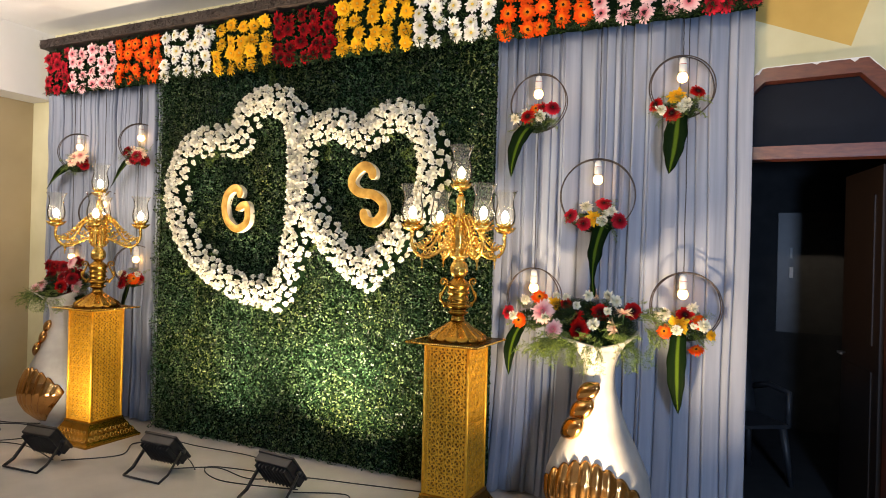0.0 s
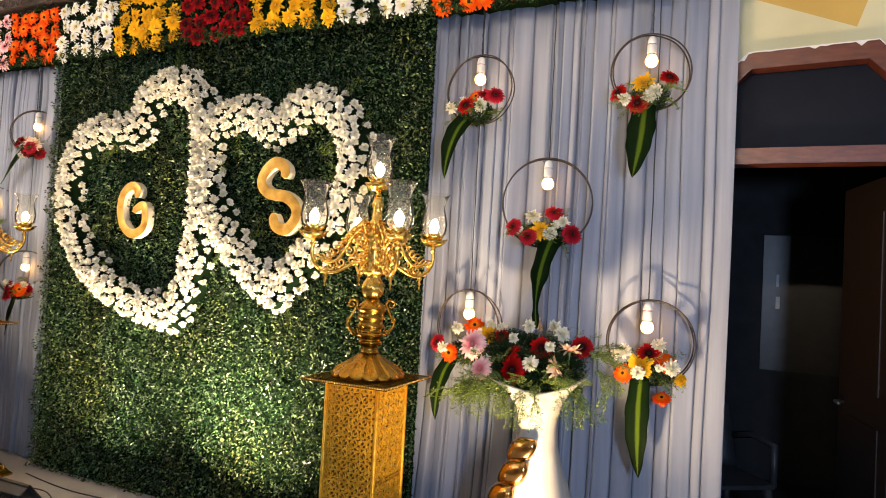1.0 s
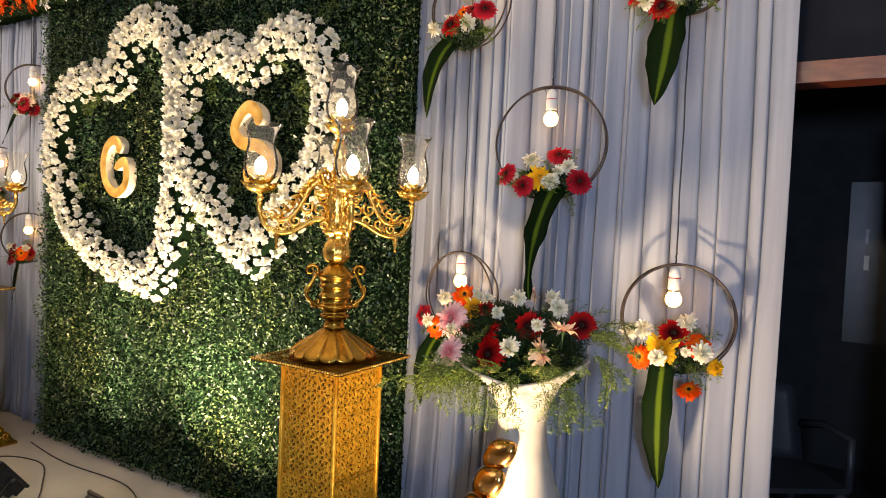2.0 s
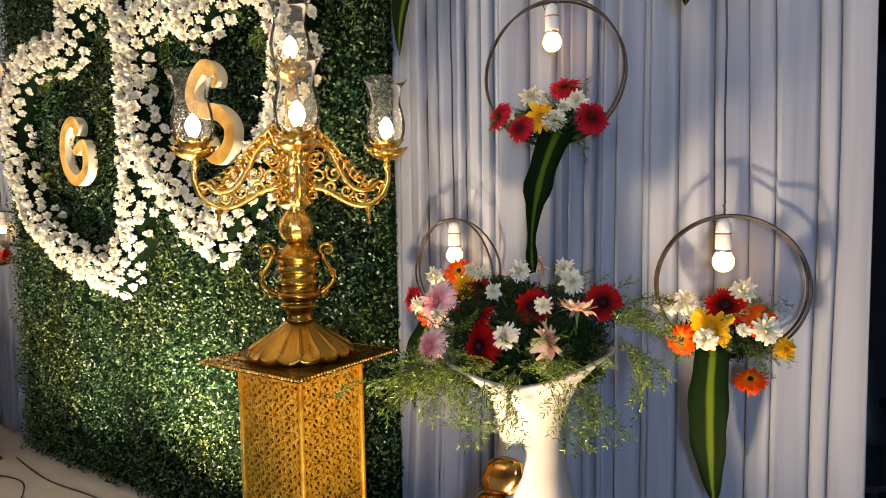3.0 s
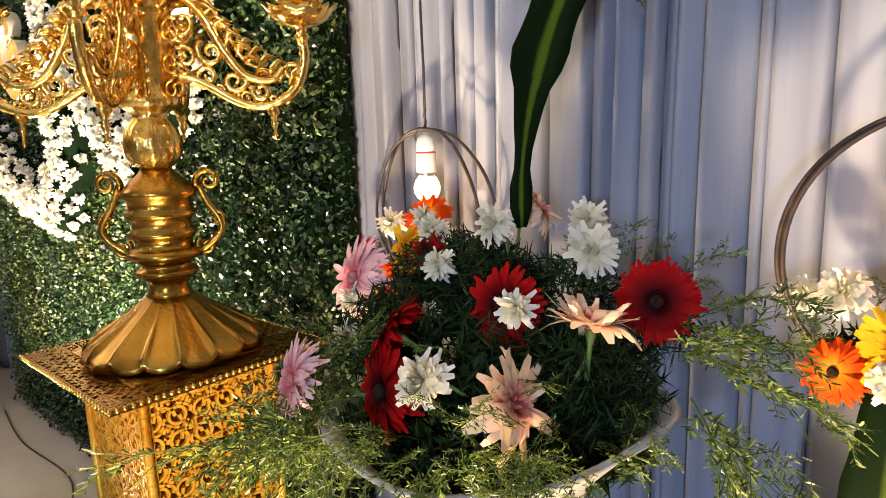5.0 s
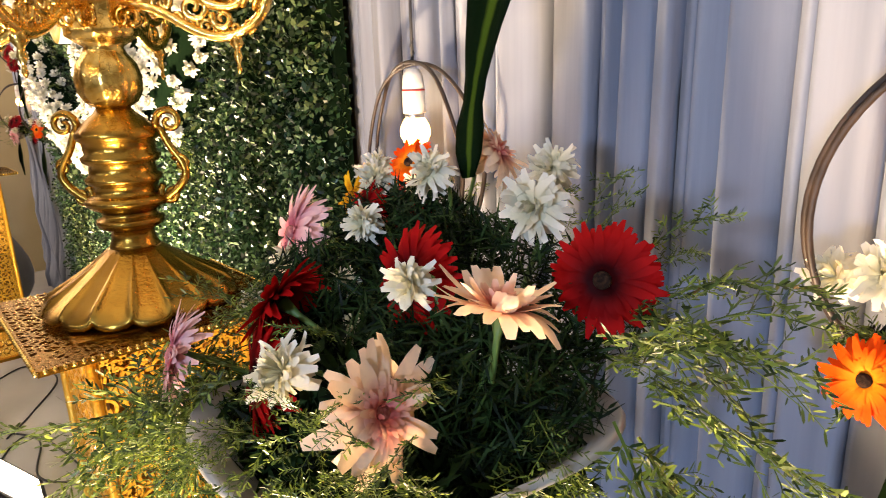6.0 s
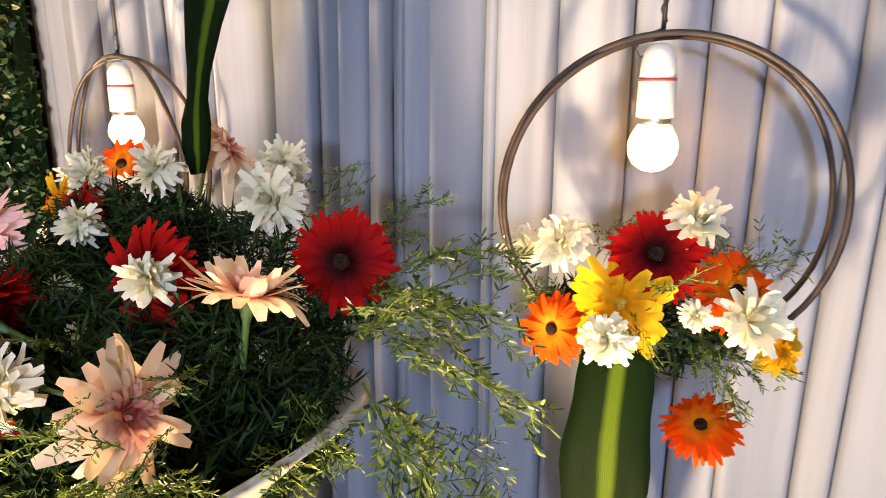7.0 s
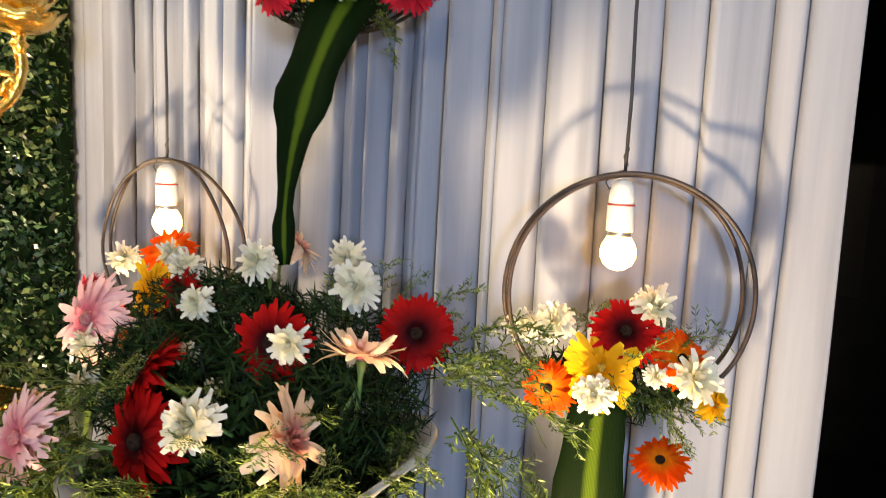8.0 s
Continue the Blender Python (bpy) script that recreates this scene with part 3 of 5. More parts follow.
def chrysanthemum_mesh(radius, seed, fine=True, colour="white"):
    rnd = random.Random(seed)
    g = Geo()
    layers = ((14, 1.08, -0.5), (22, 1.08, -0.1), (26, 1.05, 0.3), (26, 1.0, 0.7), (22, 0.95, 1.0), (16, 0.85, 1.35)) if fine else ((12, 1.0, -0.2), (13, 1.0, 0.25), (12, 0.95, 0.65), (9, 0.9, 1.0), (6, 0.85, 1.35))
    for count, reach, lift in layers:
        off = rnd.random()
        for i in range(count):
            a = 2 * math.pi * (i + off + rnd.uniform(-0.35, 0.35)) / count
            petal(g, radius * 0.05, radius * reach * (rnd.uniform(0.55, 1.15) if fine else rnd.uniform(0.65, 1.15)), radius * (rnd.uniform(0.15, 0.24) if fine else 0.34), lift + rnd.uniform(-0.45, 0.35), rnd.uniform(-0.7, 1.5) if fine else rnd.uniform(-0.7, 0.7), a, 0, 4 if fine else 2, 0.0, 0.9 if fine else 0.7)
    g.tube([(0, 0, 0.0), (0, 0, -radius * 0.5), (0.002, 0, -radius * 1.2)], [radius * 0.2, radius * 0.09, radius * 0.06], 5, 1)
    return g.mesh("chrysanthemum", [PETALS[colour], M_STEM])


GERBERA = {c: [gerbera_mesh(c, 0.051, 10 + i + 7 * k, True, {"yellow": M_EYE_YELLOW, "pink": M_EYE_PINK, "peach": M_EYE_PINK}.get(c)) for i in range(3)] for k, c in enumerate(("red", "crimson", "orange", "yellow", "pink", "maroon"))}
GERBERA["yellow"] = [shaggy_gerbera_mesh("yellow", 0.052, 71 + i) for i in range(3)]
GERBERA["pink"] = [gerbera_mesh("pink", 0.056, 77 + i, True, M_EYE_PINK) for i in range(3)]
GERBERA["cupped peach"] = [shaggy_gerbera_mesh("peach", 0.056, 61 + i, 0.36) for i in range(2)]
GERBERA["peach"] = [shaggy_gerbera_mesh("peach", 0.056, 64 + i) for i in range(3)]
SMALL_GERBERA = {c: [gerbera_mesh(c, 0.056, 50 + i, False, M_EYE_YELLOW if c in ("yellow", "white") else None) for i in range(2)] for c in PETALS}
CHRYS = [chrysanthemum_mesh(0.0255, 80 + i) for i in range(4)]
SMALL_CHRYS = [chrysanthemum_mesh(0.0255, 90 + i, False, "ivory") for i in range(6)]


def fern_mesh(seed, length, side=0.34, needles=5):
    """An airy asparagus sprig along +x that arches down: thin twigs set with slim flat needles."""
    rnd = random.Random(seed)
    g = Geo()
    bend, swing = rnd.uniform(0.3, 0.9), rnd.uniform(-0.4, 0.4)
    path = []
    for i in range(9):
        s = i / 8
        path.append(Vector((length * s, swing * length * s * s * 0.5, length * (0.25 * s - bend * s * s * 0.6))))
    g.tube(path, [0.0012 * (1 - 0.7 * i / 8) for i in range(9)], 3)

    def blade(p, d, l):
        d = d.normalized()
        w = d.cross(Vector((rnd.uniform(-1, 1), rnd.uniform(-1, 1), rnd.uniform(-1, 1)))).normalized() * rnd.uniform(0.0009, 0.0013)
        a, b = p + d * l * 0.25, p + d * l * 0.75
        g.add([p, a - w, b - w, p + d * l, b + w, a + w], [(0, 1, 2, 3, 4, 5)])
    for i in range(8):
        s = 0.10 + 0.88 * i / 7
        k = min(int(s * 8), 7)
        p = path[k].lerp(path[k + 1], s * 8 - k)
        t = (path[k + 1] - path[k]).normalized()
        for sgn in (-1, 1):
            d = (t * rnd.uniform(0.5, 1.0) + Vector((0, sgn, rnd.uniform(-0.6, 0.6)))).normalized()
            l = length * side * math.sin(math.pi * (0.15 + 0.8 * (1 - s))) * rnd.uniform(0.5, 1.15) + 0.007
            q = p + d * l + Vector((0, 0, -0.15 * l))
            g.tube([p, p.lerp(q, 0.5) + Vector((0, 0, 0.03 * l)), q], 0.0005, 3)
            out = d.cross(Vector((0, 0, 1))).normalized()
            for j in range(needles):
                b = p.lerp(q, 0.15 + 0.85 * j / (needles - 1))
                for e in (-1, 1):
                    blade(b, d * rnd.uniform(0.5, 1.0) + out * e * rnd.uniform(0.4, 1.0) + Vector((0, 0, rnd.uniform(-0.6, 0.7))), rnd.uniform(0.0075, 0.0145))
    return g.mesh("fern_sprig", M_FERN, False)


FERN = [fern_mesh(s, l) for s, l in ((1, 0.125), (2, 0.10), (3, 0.145), (4, 0.085), (5, 0.11), (6, 0.13), (7, 0.115))]


def clump_mesh(seed, rx, ry, rz, count, size=0.02, slim=0.28):
    """A mass of small leaves that fills the heart of an arrangement, darkened for the shade there."""
    r = np.random.default_rng(seed)
    p = r.normal(size=(count, 3))
    p /= np.linalg.norm(p, axis=1)[:, None]
    p *= r.uniform(0.35, 1.0, count)[:, None] ** 0.5 * (rx, ry, rz)
    a = r.normal(size=(count, 3))
    a /= np.linalg.norm(a, axis=1)[:, None]
    b = np.cross(a, r.normal(size=(count, 3)))
    b /= np.linalg.norm(b, axis=1)[:, None]
    l, w = r.uniform(0.6, 1.4, count)[:, None] * size, slim * size
    q = np.stack([p - a * l, p + b * w, p + a * l, p - b * w], 1).reshape(-1, 3)
    g = Geo()
    g.add(q.tolist(), [(4 * i, 4 * i + 1, 4 * i + 2, 4 * i + 3) for i in range(count)])
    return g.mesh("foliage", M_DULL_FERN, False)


def long_leaf(parent, base, tip, width, bow=(0, 0, 0), turn=0.0, roll_end=0.0, waisted=False):
    """A long strap leaf from base to tip, folded along its rib."""
    g = Geo()
    a, b, mid = Vector(base), Vector(tip), Vector(bow)
    verts, faces, uvs = [], [], []
    steps = 16
    for i in range(steps + 1):
        s = i / steps
        p = a.lerp(b, s) + mid * (4 * s * (1 - s))
        t = (b - a + mid * (4 * (1 - 2 * s))).normalized()
        side = t.cross(Vector((0, -1, 0))).normalized()
        side = Matrix.Rotation(turn + roll_end * s, 3, t) @ side
        nrm = side.cross(t)
        w = width * 0.5 * (math.sin(math.pi * min(0.2 + 0.8 * s, 1.0)) ** 0.75 if s < 0.999 else 0.02) * (1 + 0.05 * math.sin(s * 23))
        if waisted:
            w = width * 0.5 * (min(1.0, 0.3 + s / 0.07) * (1 - 0.88 * min(s / 0.84, 1.0) ** 1.4) + 0.22 * max(0.0, math.sin(math.pi * (s - 0.79) / 0.22)))
        for e in (-1, -0.5, 0, 0.5, 1):
            verts.append(p + side * (e * w) + nrm * (abs(e) * w * 0.28 + 0.003 * math.sin(9 * s + 3 * e)))
            uvs.append((0.5 + 0.5 * e, s))
    for i in range(steps):
        for k in range(4):
            q = 5 * i + k
            faces.append((q, q + 1, q + 6, q + 5))
    g.add(verts, faces)
    me = g.mesh("leaf_blade", M_STRIPE)
    layer = me.uv_layers.new(name="along")
    for loop in me.loops:
        layer.data[loop.index].uv = uvs[loop.vertex_index]
    ob = part("long_leaf", me, None, parent, "broad dark green leaf with a lime midrib")
    mod = ob.modifiers.new("blade", "SOLIDIFY")
    mod.thickness = 0.0012
    return ob


# ---- flower garland along the top ----
garland = thing("flower_garland", pose(0, -0.02, 2.92), "long garland of gerbera blocks in many colours along the top", "garland")
g = Geo()
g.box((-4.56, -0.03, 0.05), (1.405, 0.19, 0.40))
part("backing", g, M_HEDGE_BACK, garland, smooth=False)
g = Geo()
g.box((-4.60, -0.085, 0.425), (1.42, 0.19, 0.50))
part("top_rail", g, M_RAIL, garland, "dark brown rail above the flowers", smooth=False)
r = np.random.default_rng(15)
n = 2600
c = np.stack([r.uniform(-4.60, 1.42, n), -0.086 - r.uniform(0, 0.010, n), r.uniform(0.425, 0.500, n)], 1)
a = r.normal(size=(n, 3)) * (1.0, 0.35, 0.45)
a /= np.linalg.norm(a, axis=1)[:, None]
b = np.cross(a, r.normal(size=(n, 3)))
b /= np.linalg.norm(b, axis=1)[:, None]
l = r.uniform(0.010, 0.032, n)[:, None]
q = np.stack([c - a * l, c + b * 0.003, c + a * l, c - b * 0.003], 1).reshape(-1, 3)
g = Geo()
g.add(q.tolist(), [(4 * i, 4 * i + 1, 4 * i + 2, 4 * i + 3) for i in range(n)])
tagged(part("fibre_fringe", g, M_RAIL, garland, smooth=False), kind="stuff")
BLOCKS = [(-4.56, "crimson"), (-4.22, "pink"), (-3.60, "orange"), (-3.06, "white"), (-2.475, "yellow"), (-1.88, "maroon"), (-1.315, "yellow"), (-0.68, "white"), (-0.075, "orange"), (0.53, "pink"), (1.12, "crimson"), (1.42, "")]
rnd = random.Random(21)
for (xa, colour), (xb, _) in zip(BLOCKS, BLOCKS[1:]):
    cols = max(2, round((xb - xa) / 0.118))
    for i in range(cols):
        for j in range(4):
            p = (xa + (i + 0.5) * (xb - xa) / cols + rnd.uniform(-0.024, 0.024), -0.055 + rnd.uniform(-0.014, 0.01), 0.045 + j * 0.098 + rnd.uniform(-0.022, 0.022))
            nrm = (rnd.uniform(-0.3, 0.3), -1, rnd.uniform(-0.35, 0.25))
            part("gerbera", rnd.choice(SMALL_GERBERA[colour]), None, garland, "", facing(p, nrm, rnd.uniform(0, 6), rnd.uniform(0.98, 1.22)))
r = np.random.default_rng(8)
n = 9000
c = np.stack([r.uniform(-4.56, 1.42, n), -0.03 - r.uniform(0, 0.035, n), r.uniform(0.0, 0.41, n)], 1)
low = r.random(n) < 0.45
c[low, 2] = r.uniform(-0.012, 0.06, low.sum())
a = r.normal(size=(n, 3))
a /= np.linalg.norm(a, axis=1)[:, None]
b = np.cross(a, r.normal(size=(n, 3)))
b /= np.linalg.norm(b, axis=1)[:, None]
l = r.uniform(0.012, 0.03, n)[:, None]
q = np.stack([c - a * l, c + b * 0.004, c + a * l, c - b * 0.004], 1).reshape(-1, 3)
g = Geo()
g.add(q.tolist(), [(4 * i, 4 * i + 1, 4 * i + 2, 4 * i + 3) for i in range(n)])
tagged(part("leaf_fringe", g, M_DULL_FERN, garland, smooth=False), kind="stuff")

# ---- hearts ----


def closed_line(points, sharp, n=400):
    """A smooth closed line through points, with a corner at the points whose index is in sharp."""
    k, line = len(points), []
    for i in range(n):
        u = i / n * k
        j = int(u)
        t = u - j
        p0, p1, p2, p3 = [points[(j + d) % k] for d in (-1, 0, 1, 2)]
        if j % k in sharp:
            p0 = p1
        if (j + 1) % k in sharp:
            p3 = p2
        line.append(tuple(0.5 * (2 * p1[a] + (p2[a] - p0[a]) * t + (2 * p0[a] - 5 * p1[a] + 4 * p2[a] - p3[a]) * t * t + (3 * p1[a] - p0[a] - 3 * p2[a] + p3[a]) * t ** 3) for a in (0, 1)))
    return line


def heart(cx, cz, points, sharp, band, label, seed, gap):
    """A thick cushion of white flowers along a heart-shaped line, standing well off the hedge."""
    line = closed_line([(x - cx, z - cz) for x, z in points], sharp)
    ob = thing("heart_wreath", pose(cx, 0.0, cz), label, "wreath", "heart wreaths")
    g = Geo()
    k = len(line)
    vs = []
    for i, (x, z) in enumerate(line):
        xa, za = line[i - 2]
        xb, zb = line[(i + 2) % k]
        l = math.hypot(xb - xa, zb - za) or 1
        nx, nz = -(zb - za) / l, (xb - xa) / l
        for off, y in ((-0.42, 0.05), (-0.42, -0.030), (-0.26, -0.072), (0.0, -0.085), (0.26, -0.072), (0.42, -0.030), (0.42, 0.05)):
            vs.append((x + nx * off * band, y, z + nz * off * band))
    g.add(vs, [(7 * i + c, 7 * ((i + 1) % k) + c, 7 * ((i + 1) % k) + c + 1, 7 * i + c + 1) for i in range(k) for c in range(6)])
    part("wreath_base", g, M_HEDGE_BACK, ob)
    rnd = random.Random(seed)
    pts = []
    tries = 0
    while tries < 20000:
        tries += 1
        x, z = line[rnd.randrange(400)]
        off, w = band * 0.47 * math.sqrt(rnd.random()), rnd.uniform(0, 2 * math.pi)
        p = (x + off * math.cos(w), z + off * math.sin(w))
        if all((p[0] - q[0]) ** 2 + (p[1] - q[1]) ** 2 > gap * gap for q in pts):
            pts.append(p)
    rest = Geo()
    for k, (x, z) in enumerate(pts):
        near, a, b = min((math.hypot(x - a, z - b), a, b) for a, b in line)
        e = near / (band * 0.46)
        y = -0.108 + 0.095 * e ** 2.6 + rnd.uniform(-0.016, 0.012)
        ox, oz = (x - a) / (band * 0.46), (z - b) / (band * 0.46)
        me = rnd.choice(SMALL_CHRYS)
        m = facing((x, y, z), (1.5 * e * ox + rnd.uniform(-0.4, 0.4), -1, 1.5 * e * oz + rnd.uniform(-0.45, 0.35)), rnd.uniform(0, 6), rnd.uniform(0.90, 1.14))
        if k < 300:
            part("chrysanthemum", me, None, ob, "", m)
        else:
            rest.add([m @ v.co for v in me.vertices], [tuple(f.vertices) for f in me.polygons])
            rest.m[-len(me.polygons):] = [f.material_index for f in me.polygons]
    if rest.v:
        tagged(part("chrysanthemum_fill", rest, [PETALS["ivory"], M_STEM], ob), kind="stuff")
    # leaf tufts along the rim
    for i in range(26):
        x, z = line[rnd.randrange(400)]
        a = rnd.uniform(0, 6.28)
        part("fern_sprig", rnd.choice(FERN), None, ob, "", Matrix.Translation((x + 0.1 * math.cos(a), -0.03, z + 0.1 * math.sin(a))) @ pose(0, 0, 0, 0, -math.degrees(a), 0))
    return ob


HEART_A = [(-1.80, 1.195), (-2.22, 1.272), (-2.594, 1.466), (-2.818, 1.772), (-2.858, 2.06), (-2.712, 2.34), (-2.47, 2.405), (-2.20, 2.375), (-2.11, 2.605), (-1.886, 2.672), (-1.675, 2.54), (-1.604, 2.16), (-1.65, 1.545)]
HEART_B = [(-1.025, 1.385), (-1.311, 1.603), (-1.52, 1.878), (-1.592, 2.134), (-1.521, 2.385), (-1.307, 2.452), (-1.068, 2.335), (-0.82, 2.488), (-0.590, 2.368), (-0.517, 2.101), (-0.588, 1.872), (-0.794, 1.613)]
heart(-2.14, 2.0, HEART_A, (0, 7), 0.245, "large leaning heart wreath of white chrysanthemums", 31, 0.0388)
heart(-1.06, 2.0, HEART_B, (0, 6), 0.235, "upright heart wreath of white chrysanthemums overlapping its neighbour", 32, 0.0388)

# ---- gold letters ----


def letter(name, m, stroke, width, depth, label):
    """A thick rounded stroke letter: smooth line, flat gold face, pale foam side."""
    ob = thing(name, m, label, "letter")
    n = 60
    pts = []
    k = len(stroke)
    for i in range(n + 1):
        u = i / n * (k - 1)
        j = min(int(u), k - 2)
        t = u - j
        p0, p1, p2, p3 = stroke[max(j - 1, 0)], stroke[j], stroke[j + 1], stroke[min(j + 2, k - 1)]
        pts.append(tuple(0.5 * (2 * p1[a] + (p2[a] - p0[a]) * t + (2 * p0[a] - 5 * p1[a] + 4 * p2[a] - p3[a]) * t * t + (3 * p1[a] - p0[a] - 3 * p2[a] + p3[a]) * t ** 3) for a in (0, 1)))
    left, right = [], []
    for i, (x, z) in enumerate(pts):
        xa, za = pts[max(i - 1, 0)]
        xb, zb = pts[min(i + 1, n)]
        l = math.hypot(xb - xa, zb - za) or 1
        e = min(i, n - i) / 4
        w = width * 0.5 * (math.sqrt(1 - (1 - min(e, 1)) ** 2) if e < 1 else 1)
        left.append((x - (zb - za) / l * w, z + (xb - xa) / l * w))
        right.append((x + (zb - za) / l * w, z - (xb - xa) / l * w))
    face, side = Geo(), Geo()
    mid = [(x, -depth - 0.008, z) for x, z in pts]
    vs = [(x, -depth, z) for x, z in left] + mid + [(x, -depth, z) for x, z in right]
    m1 = n + 1
    fs = []
    for i in range(n):
        fs += [(i, m1 + i, m1 + i + 1, i + 1), (m1 + i, 2 * m1 + i, 2 * m1 + i + 1, m1 + i + 1)]
    face.add(vs, fs)
    part("letter_face", face, M_LETTER, ob, "brushed gold face")
    loop = left + right[::-1]
    k = len(loop)
    side.add([(x, -depth, z) for x, z in loop] + [(x, 0.0, z) for x, z in loop], [(i, (i + 1) % k, k + (i + 1) % k, k + i) for i in range(k)])
    part("letter_side", side, M_LETTER_SIDE, ob, "pale foam edge")
    return ob


S_LINE = [(0.032, 0.095), (0.034, 0.150), (-0.035, 0.190), (-0.112, 0.130), (-0.128, 0.062), (-0.068, 0.008), (0.042, -0.008), (0.122, -0.066), (0.124, -0.138), (0.062, -0.200), (-0.012, -0.178), (-0.034, -0.105)]
G_LINE = [(0.030, 0.080), (0.040, 0.130), (-0.018, 0.158), (-0.092, 0.108), (-0.116, 0.0), (-0.074, -0.110), (0.016, -0.160), (0.104, -0.118), (0.122, -0.040), (0.096, 0.028), (0.004, -0.012)]
letter("letter_s", pose(-1.0, -0.03, 1.953), S_LINE, 0.066, 0.05, "gold faced rounded capital S mounted inside the heart")
letter("letter_g", pose(-2.22, 0.0, 1.857), G_LINE, 0.058, 0.05, "gold faced rounded capital G mounted inside the leaning heart")

# ---- pedestal columns ----


def scroll(cx, cz, r, a0, a1, n=6, shrink=1.0):
    return [(cx + r * (1 + (shrink - 1) * i / n) * math.cos(a0 + (a1 - a0) * i / n), cz + r * (1 + (shrink - 1) * i / n) * math.sin(a0 + (a1 - a0) * i / n)) for i in range(n + 1)]


def lattice_mesh(w, h, cells, depth=0.008, bar=0.0046, rim=0.012, finish=None):
    """An openwork panel of scrolls in the xz plane, from (0, 0) to (w, h)."""
    g = Geo()
    g.box((0, 0, 0), (w, depth * 1.6, rim))
    g.box((0, 0, h - rim), (w, depth * 1.6, h))
    g.box((0, 0, rim), (rim, depth * 1.6, h - rim))
    g.box((w - rim, 0, rim), (w, depth * 1.6, h - rim))
    c = (w - 2 * rim) / cells
    rows = max(1, round((h - 2 * rim) / c))
    d = (h - 2 * rim) / rows
    for i in range(cells):
        for j in range(rows):
            x, z = rim + (i + 0.5) * c, rim + (j + 0.5) * d
            even = (i + j) % 2
            w0 = 2.4 * math.sin(3.1 * min(i, cells - 1 - i) + 5.3 * j)
            g.ribbon(scroll(x, z, c * (0.29 if even else 0.22), w0, w0 + 5.2, 8, 0.72), bar, depth)
            g.ribbon(scroll(x, z, c * 0.10, w0 + 1.5, w0 + 6.0, 5, 0.8), bar, depth)
            for q in range(4):
                a = math.pi / 2 * q
                sx, sz = (1, 1, -1, -1)[q], (1, -1, -1, 1)[q]
                turn = scroll(x + sx * c * 0.5, z + sz * d * 0.5, c * 0.34, math.atan2(-sz, -sx) - 0.8, math.atan2(-sz, -sx) + 0.8, 4)
                g.ribbon(turn, bar, depth)
                if even:
                    g.ribbon([(x + c * 0.2 * math.cos(a), z + d * 0.2 * math.sin(a)), (x + c * 0.36 * math.cos(a + 0.2), z + d * 0.36 * math.sin(a + 0.2)), (x + c * 0.52 * math.cos(a), z + d * 0.52 * math.sin(a))], bar, depth * 0.8)
                else:
                    g.ribbon([(x + sx * c * 0.1, z + sz * d * 0.1), (x + sx * c * 0.34, z + sz * d * 0.22), (x + sx * c * 0.42, z + sz * d * 0.5)], bar, depth * 0.8)
    if h > 0.5:
        for z in (h * 0.5 - 0.008, h * 0.5 + 0.008):
            g.ribbon([(rim, z), (w - rim, z)], 0.006, depth * 1.3)
    return g.mesh("openwork_panel", finish or M_GOLD_PAINT, False)


PH, PS = 1.045, 0.27
PANEL = lattice_mesh(PS, 0.86, 5, bar=0.0056)
TOP_BAND = lattice_mesh(0.44, 0.075, 11, depth=0.004, bar=0.0042, rim=0.006, finish=M_GOLD_DULL)


